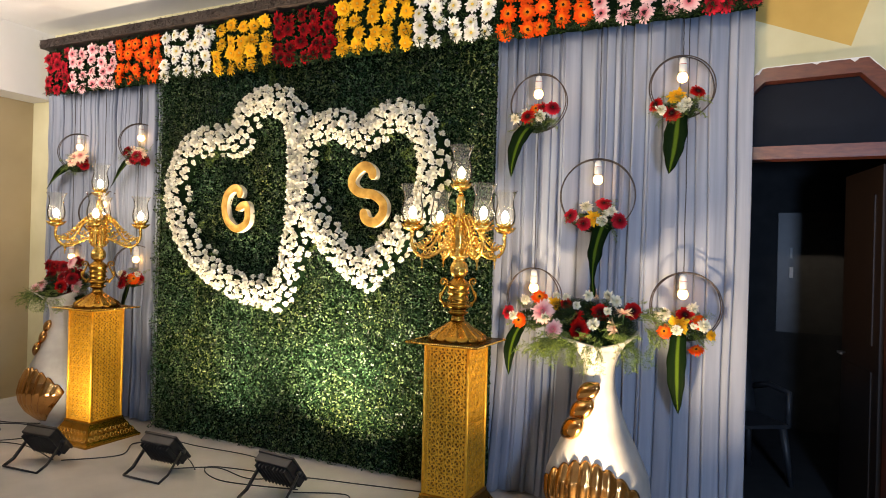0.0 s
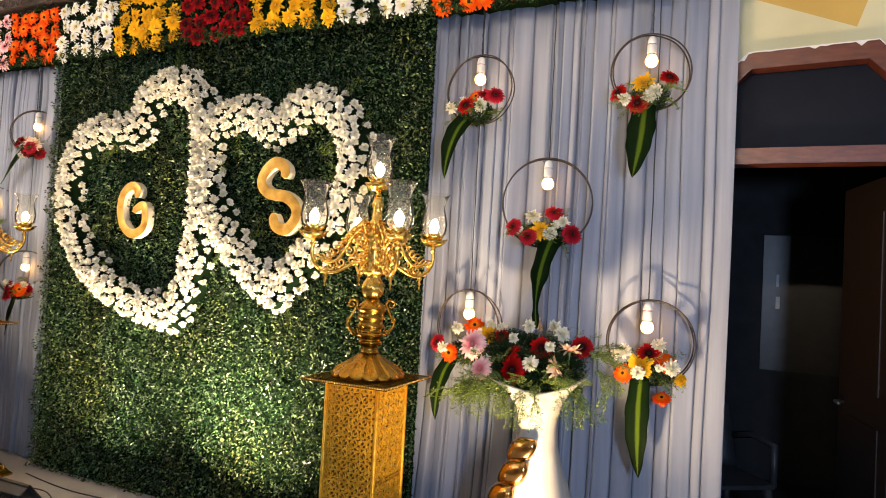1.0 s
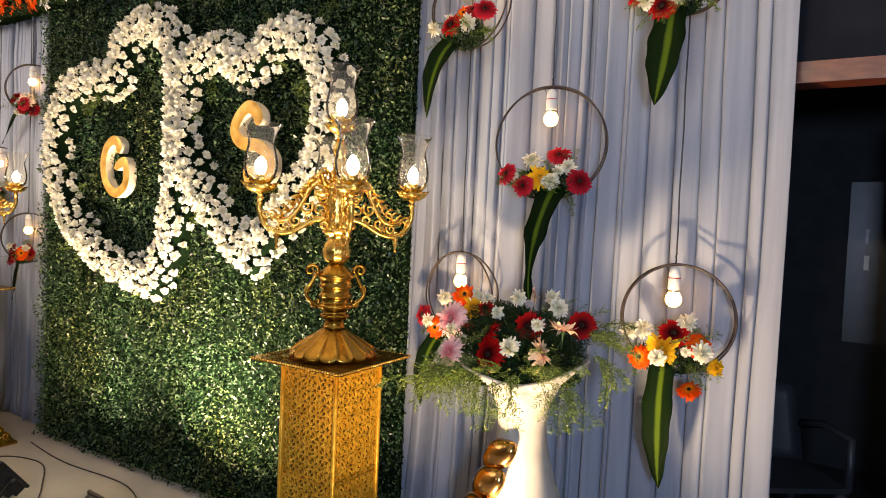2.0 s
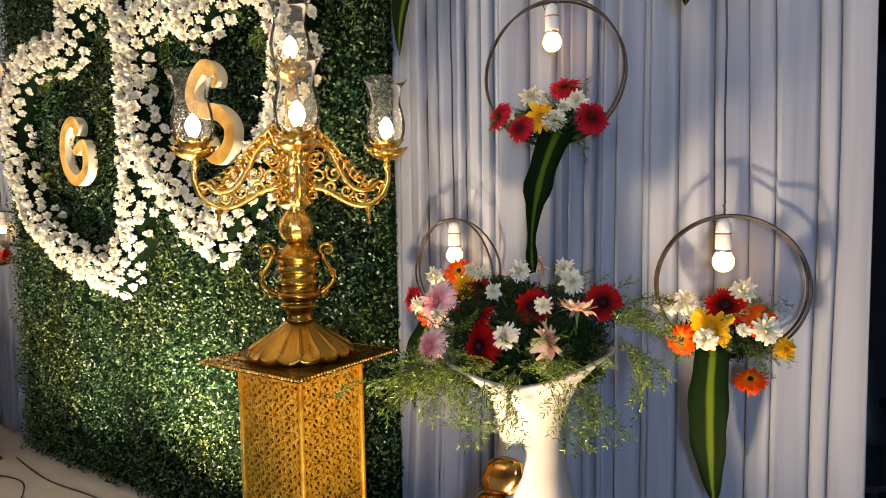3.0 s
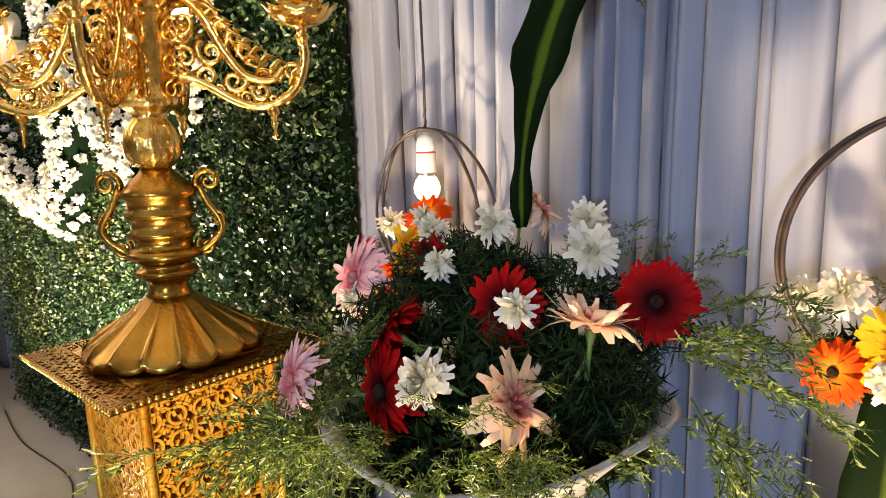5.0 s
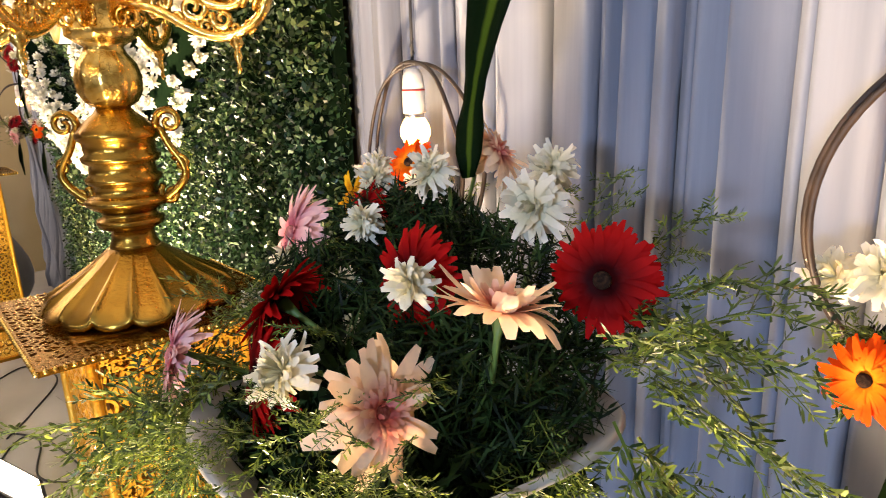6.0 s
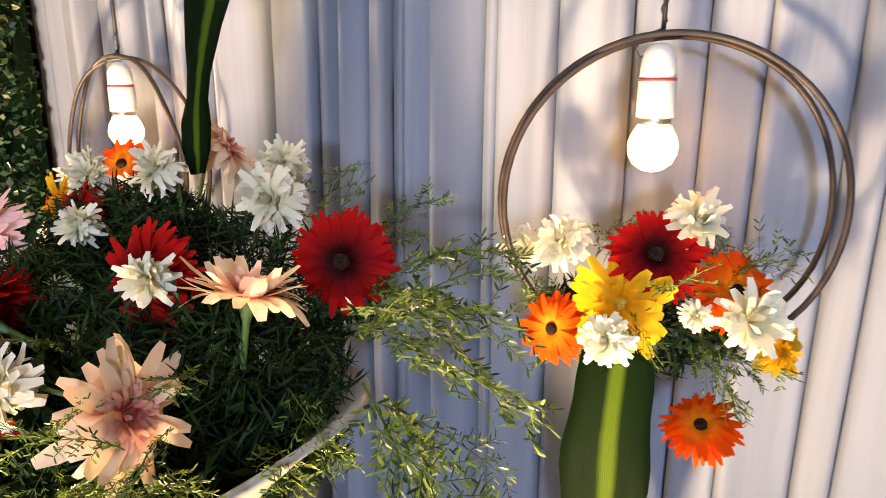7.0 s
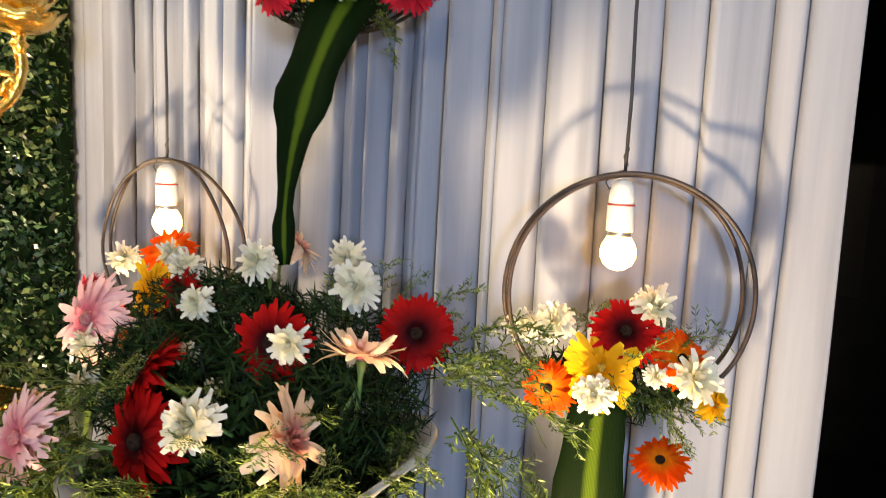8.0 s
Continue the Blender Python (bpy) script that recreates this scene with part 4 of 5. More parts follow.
def pedestal(m, label):
    ob = thing("pedestal_column", m, label, "pedestal", "gold pedestals")
    h = PS / 2
    for k in range(4):
        part("side_panel", PANEL, None, ob, "", pose(0, 0, 0, 0, 0, 90 * k) @ pose(-h, -h, 0.165))
    # an added core in darker gold, for the shade inside the openwork
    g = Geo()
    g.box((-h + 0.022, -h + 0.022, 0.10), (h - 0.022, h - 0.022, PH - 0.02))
    part("liner", g, M_GOLD_CORE, ob, smooth=False)
    for x in (-h, h):
        for y in (-h, h):
            g = Geo()
            g.tube([(x, y, 0.12), (x, y, PH - 0.01)], 0.009, 8)
            part("corner_rod", g, M_GOLD_PAINT, ob)
    # flared foot
    g = Geo()
    rings = [(0.242, 0.0), (0.242, 0.016), (0.230, 0.024), (0.186, 0.085), (0.158, 0.135), (0.150, 0.150), (0.150, 0.165), (0.140, 0.170)]
    vs, fs = [], []
    for r, z in rings:
        vs += [(-r, -r, z), (r, -r, z), (r, r, z), (-r, r, z)]
    for i in range(len(rings) - 1):
        for k in range(4):
            fs.append((4 * i + k, 4 * i + (k + 1) % 4, 4 * i + 4 + (k + 1) % 4, 4 * i + 4 + k))
    g.add(vs, fs)
    part("foot", g, M_GOLD_DULL, ob, smooth=False)
    g = Geo()
    for k in range(4):
        turn = Matrix.Rotation(k * math.pi / 2, 3, "Z")
        for row, (n, half, y, z) in enumerate(((9, 0.180, -0.210, 0.055), (8, 0.145, -0.185, 0.095))):
            for i in range(n):
                x = -half + i * 2 * half / (n - 1)
                ring = [turn @ Vector((x + 0.017 * math.cos(w), y - 0.004 + 0.009 * math.sin(w), z + 0.017 * math.sin(w))) for w in [j * 1.05 for j in range(6)]]
                g.tube(ring, 0.0045, 4, closed=True)
    part("foot_scrolls", g, M_GOLD, ob)
    # plate with an openwork rim
    plate = thing("top_plate", Matrix(), "", "")
    plate.parent = ob
    g = Geo()
    g.box((-0.22, -0.22, PH - 0.008), (0.22, 0.22, PH - 0.001))
    g.box((-0.15, -0.15, PH - 0.0005), (0.15, 0.15, PH + 0.006))
    part("plate_middle", g, M_GOLD_DULL, plate, smooth=False)
    for k in range(4):
        part("openwork_rim", TOP_BAND, None, plate, "", pose(0, 0, PH + 0.003, 0, 0, 90 * k) @ pose(-0.22, -0.222, 0, -90, 0, 0))
    g = Geo()
    for k in range(4):
        turn = Matrix.Rotation(k * math.pi / 2, 3, "Z")
        for i in range(34):
            x = -0.222 + 0.444 * i / 34
            p = turn @ Vector((x, -0.222, PH))
            g.lathe([(0.0008, -0.005), (0.0045, -0.002), (0.0045, 0.002), (0.0008, 0.005)], 5, centre=p)
    part("bead_edge", g, M_GOLD, plate)
    return ob


# ---- candelabra ----


def spiral(cx, cz, r, a0, turns, n=14, grow=0.15):
    return [(cx + r * (1 - (1 - grow) * i / n) * math.cos(a0 + turns * 2 * math.pi * i / n), 0, cz + r * (1 - (1 - grow) * i / n) * math.sin(a0 + turns * 2 * math.pi * i / n)) for i in range(n + 1)]


def arm_mesh():
    """A filigree arm in the xz plane, from the hub at x = 0.03 to the cup at x = 0.30."""
    g = Geo()
    def sweep(pts, r0, r1, sides=6):
        k = len(pts)
        fine = []
        for i in range(22):
            u = i / 21 * (k - 1)
            j = min(int(u), k - 2)
            t = u - j
            p0, p1, p2, p3 = pts[max(j - 1, 0)], pts[j], pts[j + 1], pts[min(j + 2, k - 1)]
            fine.append(tuple(0.5 * (2 * p1[a] + (p2[a] - p0[a]) * t + (2 * p0[a] - 5 * p1[a] + 4 * p2[a] - p3[a]) * t * t + (3 * p1[a] - p0[a] - 3 * p2[a] + p3[a]) * t ** 3) for a in (0, 1)))
        g.tube([(x, 0, z) for x, z in fine], [r0 + (r1 - r0) * i / 21 for i in range(22)], sides)
    sweep([(0.035, -0.02), (0.10, -0.035), (0.17, -0.075), (0.225, -0.085), (0.28, -0.055), (0.302, 0.0), (0.300, 0.035)], 0.009, 0.010)
    sweep([(0.03, 0.12), (0.075, 0.125), (0.115, 0.09), (0.145, 0.03), (0.185, -0.025), (0.235, -0.035), (0.262, -0.012)], 0.012, 0.008)
    sweep([(0.055, 0.155), (0.085, 0.15), (0.125, 0.115), (0.155, 0.06), (0.19, 0.0), (0.245, -0.02)], 0.006, 0.004, 5)
    for cx, cz, r, a, t in ((0.075, 0.075, 0.036, 1.2, 1.4), (0.075, 0.01, 0.034, -1.0, -1.4), (0.125, 0.02, 0.028, 2.2, 1.4), (0.115, -0.025, 0.022, -2.0, -1.3), (0.165, -0.035, 0.026, 1.0, -1.4), (0.215, -0.055, 0.020, 2.6, 1.3), (0.275, -0.02, 0.020, -1.4, 1.4), (0.055, -0.045, 0.022, 1.4, 1.5), (0.045, 0.14, 0.022, 0.0, 1.4)):
        g.tube(spiral(cx, cz, r, a, t), [0.0075 - 0.00025 * i for i in range(15)], 5)
    # small leaves that sprout along the upper curve
    for i in range(17):
        s = i / 16
        x, z = 0.05 + 0.16 * s, 0.150 - 0.175 * s ** 1.25
        if i % 2 == 0:
            for e in (-1, 1):
                g.tube([(x - 0.004, 0, z - 0.004), (x + 0.006, e * 0.010, z + 0.008), (x + 0.018, e * 0.018, z + 0.006), (x + 0.032, e * 0.020, z - 0.006)], [0.004, 0.009, 0.008, 0.001], 6, flat=0.4)
    for i in range(9):
        s = i / 8
        x, z = 0.06 + 0.20 * s, -0.030 - 0.062 * math.sin(s * 1.9)
        g.tube(spiral(x, z + 0.020, 0.013, 0.5 + i * 1.3, 1.2, 8), 0.0042, 4)
    # frilled flange on the outer curve
    for i in range(13):
        s = i / 12
        x, z = 0.04 + 0.235 * s, 0.158 - 0.19 * math.sin(s * 1.45) ** 1.2
        g.tube([(x - 0.004, 0, z - 0.014), (x + 0.004, 0, z + 0.006), (x + 0.016, 0, z + 0.018), (x + 0.032, 0, z + 0.014)], [0.005, 0.010, 0.008, 0.001], 6, flat=0.5)
    # pendant drop
    g.lathe([(0.0008, -0.150), (0.005, -0.143), (0.003, -0.132), (0.008, -0.120), (0.005, -0.108), (0.013, -0.098), (0.009, -0.085), (0.004, -0.078)], 8, centre=(0.235, 0, 0))
    return g.mesh("filigree_arm", M_GOLD)


def petalled_cup(r, z, n, depth):
    def shape(rr, zz, w):
        k = max(0.0, (zz - z) / depth)
        c = 1 - abs(math.sin(n * w / 2)) ** 0.7
        return rr * (0.9 + 0.24 * k * c), zz + 0.016 * k * c
    return shape


CHIMNEY = [(0.034, 0.0), (0.050, 0.012), (0.061, 0.040), (0.064, 0.072), (0.058, 0.108), (0.050, 0.140), (0.050, 0.165), (0.060, 0.196), (0.072, 0.218), (0.0735, 0.219), (0.0735, 0.222)]


def glass_mesh():
    g = Geo()
    g.lathe([(0.02, 0.001)] + CHIMNEY, 28)
    g.f.pop(), g.m.pop()
    g.f.pop(), g.m.pop()
    return g.mesh("glass_chimney", M_GLASS)


def cup_mesh():
    g = Geo()
    g.lathe([(0.010, -0.055), (0.012, -0.045), (0.018, -0.040), (0.010, -0.032), (0.014, -0.022), (0.032, -0.020), (0.056, -0.008), (0.066, 0.008), (0.054, 0.006), (0.030, 0.004), (0.001, 0.003)], 32, shape=petalled_cup(0.06, -0.016, 10, 0.024))
    g.lathe([(0.022, 0.004), (0.034, 0.010), (0.054, 0.030), (0.050, 0.030), (0.032, 0.014), (0.001, 0.012)], 24, shape=petalled_cup(0.04, 0.004, 8, 0.022))
    g.lathe([(0.015, 0.012), (0.013, 0.05), (0.001, 0.052)], 12)
    return g.mesh("candle_cup", M_GOLD)


def flame_mesh():
    g = Geo()
    g.lathe([(0.010, 0.050), (0.015, 0.058), (0.021, 0.072), (0.0225, 0.084), (0.018, 0.100), (0.010, 0.112), (0.001, 0.119)], 14)
    return g.mesh("candle_bulb", M_CANDLE)


ARM, CUP, GLASS, FLAME = arm_mesh(), cup_mesh(), glass_mesh(), flame_mesh()


def candelabrum(m, label):
    """Stands on z = 0: fluted skirt, urn with handles, hub, four filigree arms and a raised middle light."""
    ob = thing("candelabrum", m, label, "candelabrum", "gold candelabra")
    g = Geo()

    def flute(r, z, w):
        k = min(1.0, max(0.0, (0.105 - z) / 0.09))
        c = abs(math.sin(8 * w))
        hem = max(0.0, (0.030 - z) / 0.030)
        return r * (1 - 0.05 * k + 0.09 * k * (1 - c) ** 4 * (1 - hem) + 0.10 * hem * math.sqrt(c)), z + 0.006 * k * (1 - c) ** 2
    g.lathe([(0.162, 0.0), (0.172, 0.006), (0.170, 0.017), (0.152, 0.034), (0.116, 0.058), (0.080, 0.084), (0.056, 0.104), (0.046, 0.112)], 256, shape=flute)
    part("fluted_skirt", g, M_GOLD_DULL, ob)
    g = Geo()
    g.lathe([(0.046, 0.110), (0.042, 0.118), (0.038, 0.128), (0.038, 0.142), (0.044, 0.146), (0.056, 0.152), (0.060, 0.160), (0.058, 0.166), (0.046, 0.170), (0.048, 0.180), (0.062, 0.186), (0.072, 0.194), (0.073, 0.202), (0.064, 0.208), (0.054, 0.212), (0.055, 0.228), (0.064, 0.234), (0.066, 0.242), (0.058, 0.248), (0.056, 0.266), (0.066, 0.272), (0.068, 0.280), (0.060, 0.286), (0.062, 0.306), (0.070, 0.312), (0.071, 0.322), (0.064, 0.330), (0.052, 0.344), (0.036, 0.356), (0.028, 0.368)], 40)
    part("urn", g, M_GOLD_DULL, ob)
    g = Geo()
    g.lathe([(0.028, 0.366), (0.042, 0.376), (0.051, 0.394), (0.053, 0.418), (0.047, 0.442), (0.034, 0.460), (0.030, 0.470), (0.042, 0.478), (0.056, 0.488), (0.056, 0.502), (0.042, 0.514), (0.046, 0.545), (0.050, 0.600), (0.046, 0.640), (0.056, 0.655), (0.056, 0.672), (0.040, 0.685), (0.034, 0.700), (0.044, 0.712), (0.044, 0.724), (0.026, 0.740), (0.022, 0.790), (0.030, 0.815), (0.022, 0.832), (0.020, 0.852)], 32, shape=lambda r, z, w: (r * (1 + 0.06 * math.sin(10 * w)) if 0.37 < z < 0.70 else r, z))
    part("stem", g, M_GOLD, ob)
    for a in (49, 229):
        g = Geo()
        run = [(0.064 + 0.052 * math.sin(math.pi * u) ** 0.8 + 0.020 * math.sin(2 * math.pi * u + 0.5) * u, 0, 0.195 + 0.135 * u) for u in [k / 16 for k in range(17)]]
        g.tube(run, [0.0085 - 0.002 * k / 16 for k in range(17)], 7)
        g.tube(spiral(0.096, 0.338, 0.026, 3.6, -1.35, 18), [0.0080 - 0.00025 * k for k in range(19)], 6)
        g.tube(spiral(0.082, 0.208, 0.020, 2.2, 1.3, 16), [0.0070 - 0.00025 * k for k in range(17)], 6)
        g.tube(spiral(0.108, 0.262, 0.016, 2.6, -1.2, 14), [0.0055 - 0.0002 * k for k in range(15)], 5)
        part("handle", g, M_GOLD_DULL, ob, "", pose(0, 0, 0, 0, 0, a))
    # scrolls that crown the hub
    for k in range(8):
        g = Geo()
        turn = Matrix.Rotation(k * math.pi / 4 + 0.4, 3, "Z")
        g.tube([turn @ (Vector(p) + Vector((0.06, 0, 0.70))) for p in spiral(0.012, 0.0, 0.026, 2.4, -1.3, 12)], [0.0055 - 0.0003 * i for i in range(13)], 5)
        g.tube([turn @ Vector(p) for p in ((0.048, 0, 0.66), (0.070, 0, 0.690), (0.082, 0, 0.725), (0.070, 0, 0.740))], [0.008, 0.008, 0.006, 0.002], 5)
        g.tube([turn @ (Vector(p) + Vector((0.055, 0, 0.62))) for p in spiral(0.015, 0.0, 0.028, 1.0, 1.4, 12)], [0.0055 - 0.0003 * i for i in range(13)], 5)
        g.tube([turn @ (Vector(p) + Vector((0.05, 0, 0.565))) for p in spiral(0.012, 0.0, 0.022, -1.0, -1.4, 12)], [0.005 - 0.0003 * i for i in range(13)], 5)
        g.tube([turn @ (Vector(p) + Vector((0.055, 0, 0.515))) for p in spiral(0.004, 0.0, 0.018, 1.4, 1.2, 10)], [0.0045 - 0.0003 * i for i in range(11)], 4)
        part("hub_scroll", g, M_GOLD, ob)
    for a in (49, 139, 229, 319):
        turn = pose(0, 0, 0, 0, 0, a)
        arm = part("filigree_arm", ARM, None, ob, "", turn @ pose(0, 0, 0.565))
        at = pose(0.300, 0, 0.085)
        part("candle_cup", CUP, None, arm, "", at)
        part("glass_chimney", GLASS, None, arm, "clear flared glass chimney", at @ pose(0, 0, 0.022))
        part("candle_bulb", FLAME, None, arm, "lit frosted candle bulb", at)
    top = part("candle_cup", CUP, None, ob, "", pose(0, 0, 0.898))
    part("glass_chimney", GLASS, None, top, "clear flared glass chimney", pose(0, 0, 0.022))
    part("candle_bulb", FLAME, None, top, "lit frosted candle bulb")
    return ob


PX, PY, QX = -0.148, -0.398, -3.318
pedestal(pose(PX, PY, 0), "square gold openwork pedestal beside the curtain vase")
pedestal(pose(QX, PY, 0), "square gold openwork pedestal beside the far vase")
candelabrum(pose(PX, PY, PH + 0.007), "ornate gold five-light candelabrum standing on a pedestal")
candelabrum(pose(QX, PY, PH + 0.007), "ornate gold five-light candelabrum standing on a pedestal")

# ---- vases ----
VASE = [(0.11, 0.0), (0.135, 0.01), (0.14, 0.03), (0.12, 0.06), (0.16, 0.11), (0.225, 0.18), (0.265, 0.26), (0.278, 0.34), (0.262, 0.43), (0.225, 0.52), (0.180, 0.61), (0.140, 0.70), (0.108, 0.79), (0.088, 0.87), (0.080, 0.94), (0.082, 0.99), (0.092, 1.03), (0.112, 1.065), (0.142, 1.095), (0.158, 1.106)]


def vase_radius(z):
    for (r0, z0), (r1, z1) in zip(VASE, VASE[1:]):
        if z0 <= z <= z1:
            return r0 + (r1 - r0) * (z - z0) / (z1 - z0)
    return VASE[-1][0]


def vase(m, label):
    ob = thing("floor_vase", m, label, "vase", "tall floor vases")

    def lip(r, z, w):
        k = max(0.0, (z - 0.98) / 0.14) ** 1.5
        w = w - radians(29)
        return r * (1 + 0.36 * k * math.cos(2 * w) + 0.03 * k * math.cos(6 * w)), z + k * (0.0285 * math.cos(2 * w) + 0.020 * math.cos(w) + 0.0215)
    g = Geo()
    inner = [(0.152, 1.110), (0.134, 1.096), (0.104, 1.064), (0.084, 1.030), (0.074, 0.99), (0.068, 0.94), (0.001, 0.93)]
    g.lathe(VASE + inner, 64, shape=lip)
    part("vase_body", g, M_VASE, ob)
    # scallop shell on the belly
    g = Geo()
    ribs, nu, nv = 9, 90, 26
    verts, faces = [], []
    for j in range(nv + 1):
        v = j / nv
        for i in range(nu + 1):
            u = -1 + 2 * i / nu
            fan = abs(math.cos(ribs * math.pi * (u + 1) / 2 - math.pi / 2))
            top = 0.525 - 0.17 * u * u + 0.022 * fan
            z = 0.10 + (top - 0.10) * v
            w = radians(-92) + u * radians(66) * (0.35 + 0.65 * v ** 0.7)
            r = vase_radius(z) + 0.004 + 0.022 * math.sin(math.pi * min(v * 1.02, 1)) ** 0.5 * (0.45 + 0.55 * fan) * (1 - abs(u) ** 6) + 0.010 * max(0, v - 0.85) / 0.15 * fan
            verts.append((r * math.cos(w), r * math.sin(w), z))
    for j in range(nv):
        for i in range(nu):
            a = j * (nu + 1) + i
            faces.append((a, a + 1, a + nu + 2, a + nu + 1))
    g.add(verts, faces)
    sh = part("shell_relief", g, M_SHELL, ob, "polished gold scallop shell relief")
    mod = sh.modifiers.new("cast", "SOLIDIFY")
    mod.thickness, mod.offset = 0.006, -1
    # twisted rope of three lobes
    for k, (z, a, s) in enumerate(((0.862, -112, 1.35), (0.768, -122, 1.55), (0.668, -133, 1.7))):
        g = Geo()
        verts, faces = [], []
        for j in range(13):
            t = j / 12
            for i in range(12):
                w = 2 * math.pi * i / 12
                fat = 0.036 * s * math.sin(math.pi * (0.06 + 0.88 * t)) ** 0.6
                x = (t - 0.5) * 0.108 * s
                verts.append((x, -0.6 * fat * math.sin(w), fat * math.cos(w) + 0.035 * (t - 0.5) + 0.006 * math.sin(6 * t)))
        for j in range(12):
            for i in range(12):
                faces.append((12 * j + i, 12 * j + (i + 1) % 12, 12 * j + 12 + (i + 1) % 12, 12 * j + 12 + i))
        faces += [tuple(range(11, -1, -1)), tuple(144 + i for i in range(12))]
        g.add(verts, faces)
        w = radians(a)
        r = vase_radius(z) + 0.006
        part("rope_lobe", g, M_SHELL, ob, "polished gold twisted lobe", pose(r * math.cos(w), r * math.sin(w), z, 0, 0, a + 90) @ pose(0, 0, 0, -14, -18, 0))
    return ob


VX, VY, UX = 0.69, -0.42, -3.79
vase(pose(VX, VY, 0), "tall white glazed floor vase with gold shell, holding flowers")
vase(pose(UX, -0.38, 0), "tall white glazed floor vase beside the tan wall")

# ---- bouquets ----


def bouquet(m, label, blooms, seed, sprays):
    """Flowers at fixed places around the vase mouth; z is measured from the floor."""
    ob = thing("flower_bouquet", m, label, "bouquet", "vase bouquets")
    rnd = random.Random(seed)
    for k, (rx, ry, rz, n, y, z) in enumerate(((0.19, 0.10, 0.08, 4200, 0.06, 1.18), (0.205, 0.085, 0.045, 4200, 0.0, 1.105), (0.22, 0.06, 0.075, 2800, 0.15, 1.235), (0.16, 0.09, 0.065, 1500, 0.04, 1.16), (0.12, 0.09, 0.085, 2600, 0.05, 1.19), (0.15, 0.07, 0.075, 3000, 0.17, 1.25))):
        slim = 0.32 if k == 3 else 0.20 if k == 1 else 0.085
        part("foliage", clump_mesh(seed + k, rx, ry, rz, n, 0.017, slim), None, ob, "dense green filler foliage, darkened for the shade between blooms", pose(-0.02 * k if k < 4 else -0.17, y, z, 0, 0, 29 if k == 1 else 0))
    hub = Vector((0, 0.06, 1.08))
    for kind, x, y, z, scale, nx, ny, nz in blooms:
        p = Vector((x, y, z))
        me = rnd.choice(CHRYS) if kind == "white" else rnd.choice(GERBERA[kind])
        part("chrysanthemum" if kind == "white" else "gerbera", me, None, ob, "" if kind == "white" else kind + " gerbera", facing(p, (nx, ny, nz), rnd.uniform(0, 6), scale))
        g = Geo()
        d = Vector((nx, ny, nz)).normalized()
        g.tube([p - d * 0.03, (p - d * 0.06).lerp(hub, 0.4), hub], 0.0025, 4)
        part("stem", g, M_STEM, ob)
    for x, y, z, yaw, pitch, roll, s in sprays:
        part("fern_sprig", rnd.choice(FERN), None, ob, "", pose(x, y, z, roll, pitch, yaw) @ Matrix.Diagonal((s, s, s, 1)))
    return ob


# kind, x, y, z from the vase's axis, size, facing
BLOOMS = [
    ("red", 0.146, 0.120, 1.276, 1.04, 0.25, -1.0, 0.18),
    ("red", -0.011, 0.040, 1.264, 1.10, 0.05, -1.0, 0.28),
    ("red", -0.095, -0.083, 1.176, 1.28, -0.30, -0.95, 0.20),
    ("red", -0.120, -0.040, 1.236, 1.12, -0.70, -0.35, 0.50),
    ("peach", 0.080, -0.064, 1.200, 0.97, 0.90, 0.10, 0.35),
    ("cupped peach", 0.114, 0.030, 1.264, 0.92, 0.0, 0.16, 1.0),
    ("pink", -0.348, 0.098, 1.245, 1.38, -0.25, -1.0, 0.35),
    ("pink", -0.222, -0.118, 1.172, 1.05, -0.25, -0.9, 0.3),
    ("peach", -0.090, 0.240, 1.358, 0.80, 0.5, 0.3, 0.35),
    ("yellow", -0.300, 0.170, 1.285, 0.85, -0.2, -0.9, 0.4),
    ("red", -0.225, 0.140, 1.292, 0.72, -0.1, -1.0, 0.2),
    ("white", 0.036, 0.003, 1.278, 0.92, 0.2, -1.0, 0.1),
    ("white", -0.016, -0.094, 1.212, 1.22, 0.05, -1.0, 0.3),
    ("white", -0.150, 0.085, 1.290, 0.95, 0.0, -0.95, 0.2),
    ("white", -0.135, 0.045, 1.230, 0.68, -0.1, -1.0, 0.1),
    ("white", 0.050, 0.143, 1.322, 1.28, 0.15, -1.0, 0.3),
    ("white", -0.010, 0.242, 1.345, 1.10, 0.1, -0.7, 0.7),
    ("white", -0.100, 0.144, 1.343, 1.10, -0.1, -0.8, 0.6),
    ("white", -0.065, 0.008, 1.204, 0.66, 0.3, -1.0, 0.4),
    ("white", -0.235, -0.015, 1.200, 0.80, -0.4, -0.9, 0.3),
    ("white", -0.325, 0.075, 1.216, 0.98, -0.3, -1.0, 0.1),
    ("white", -0.228, 0.159, 1.323, 1.0, 0.0, -0.7, 0.7),
    ("white", -0.300, 0.215, 1.330, 0.9, -0.2, -0.7, 0.7),
]
SPRAYS = []
rnd = random.Random(77)
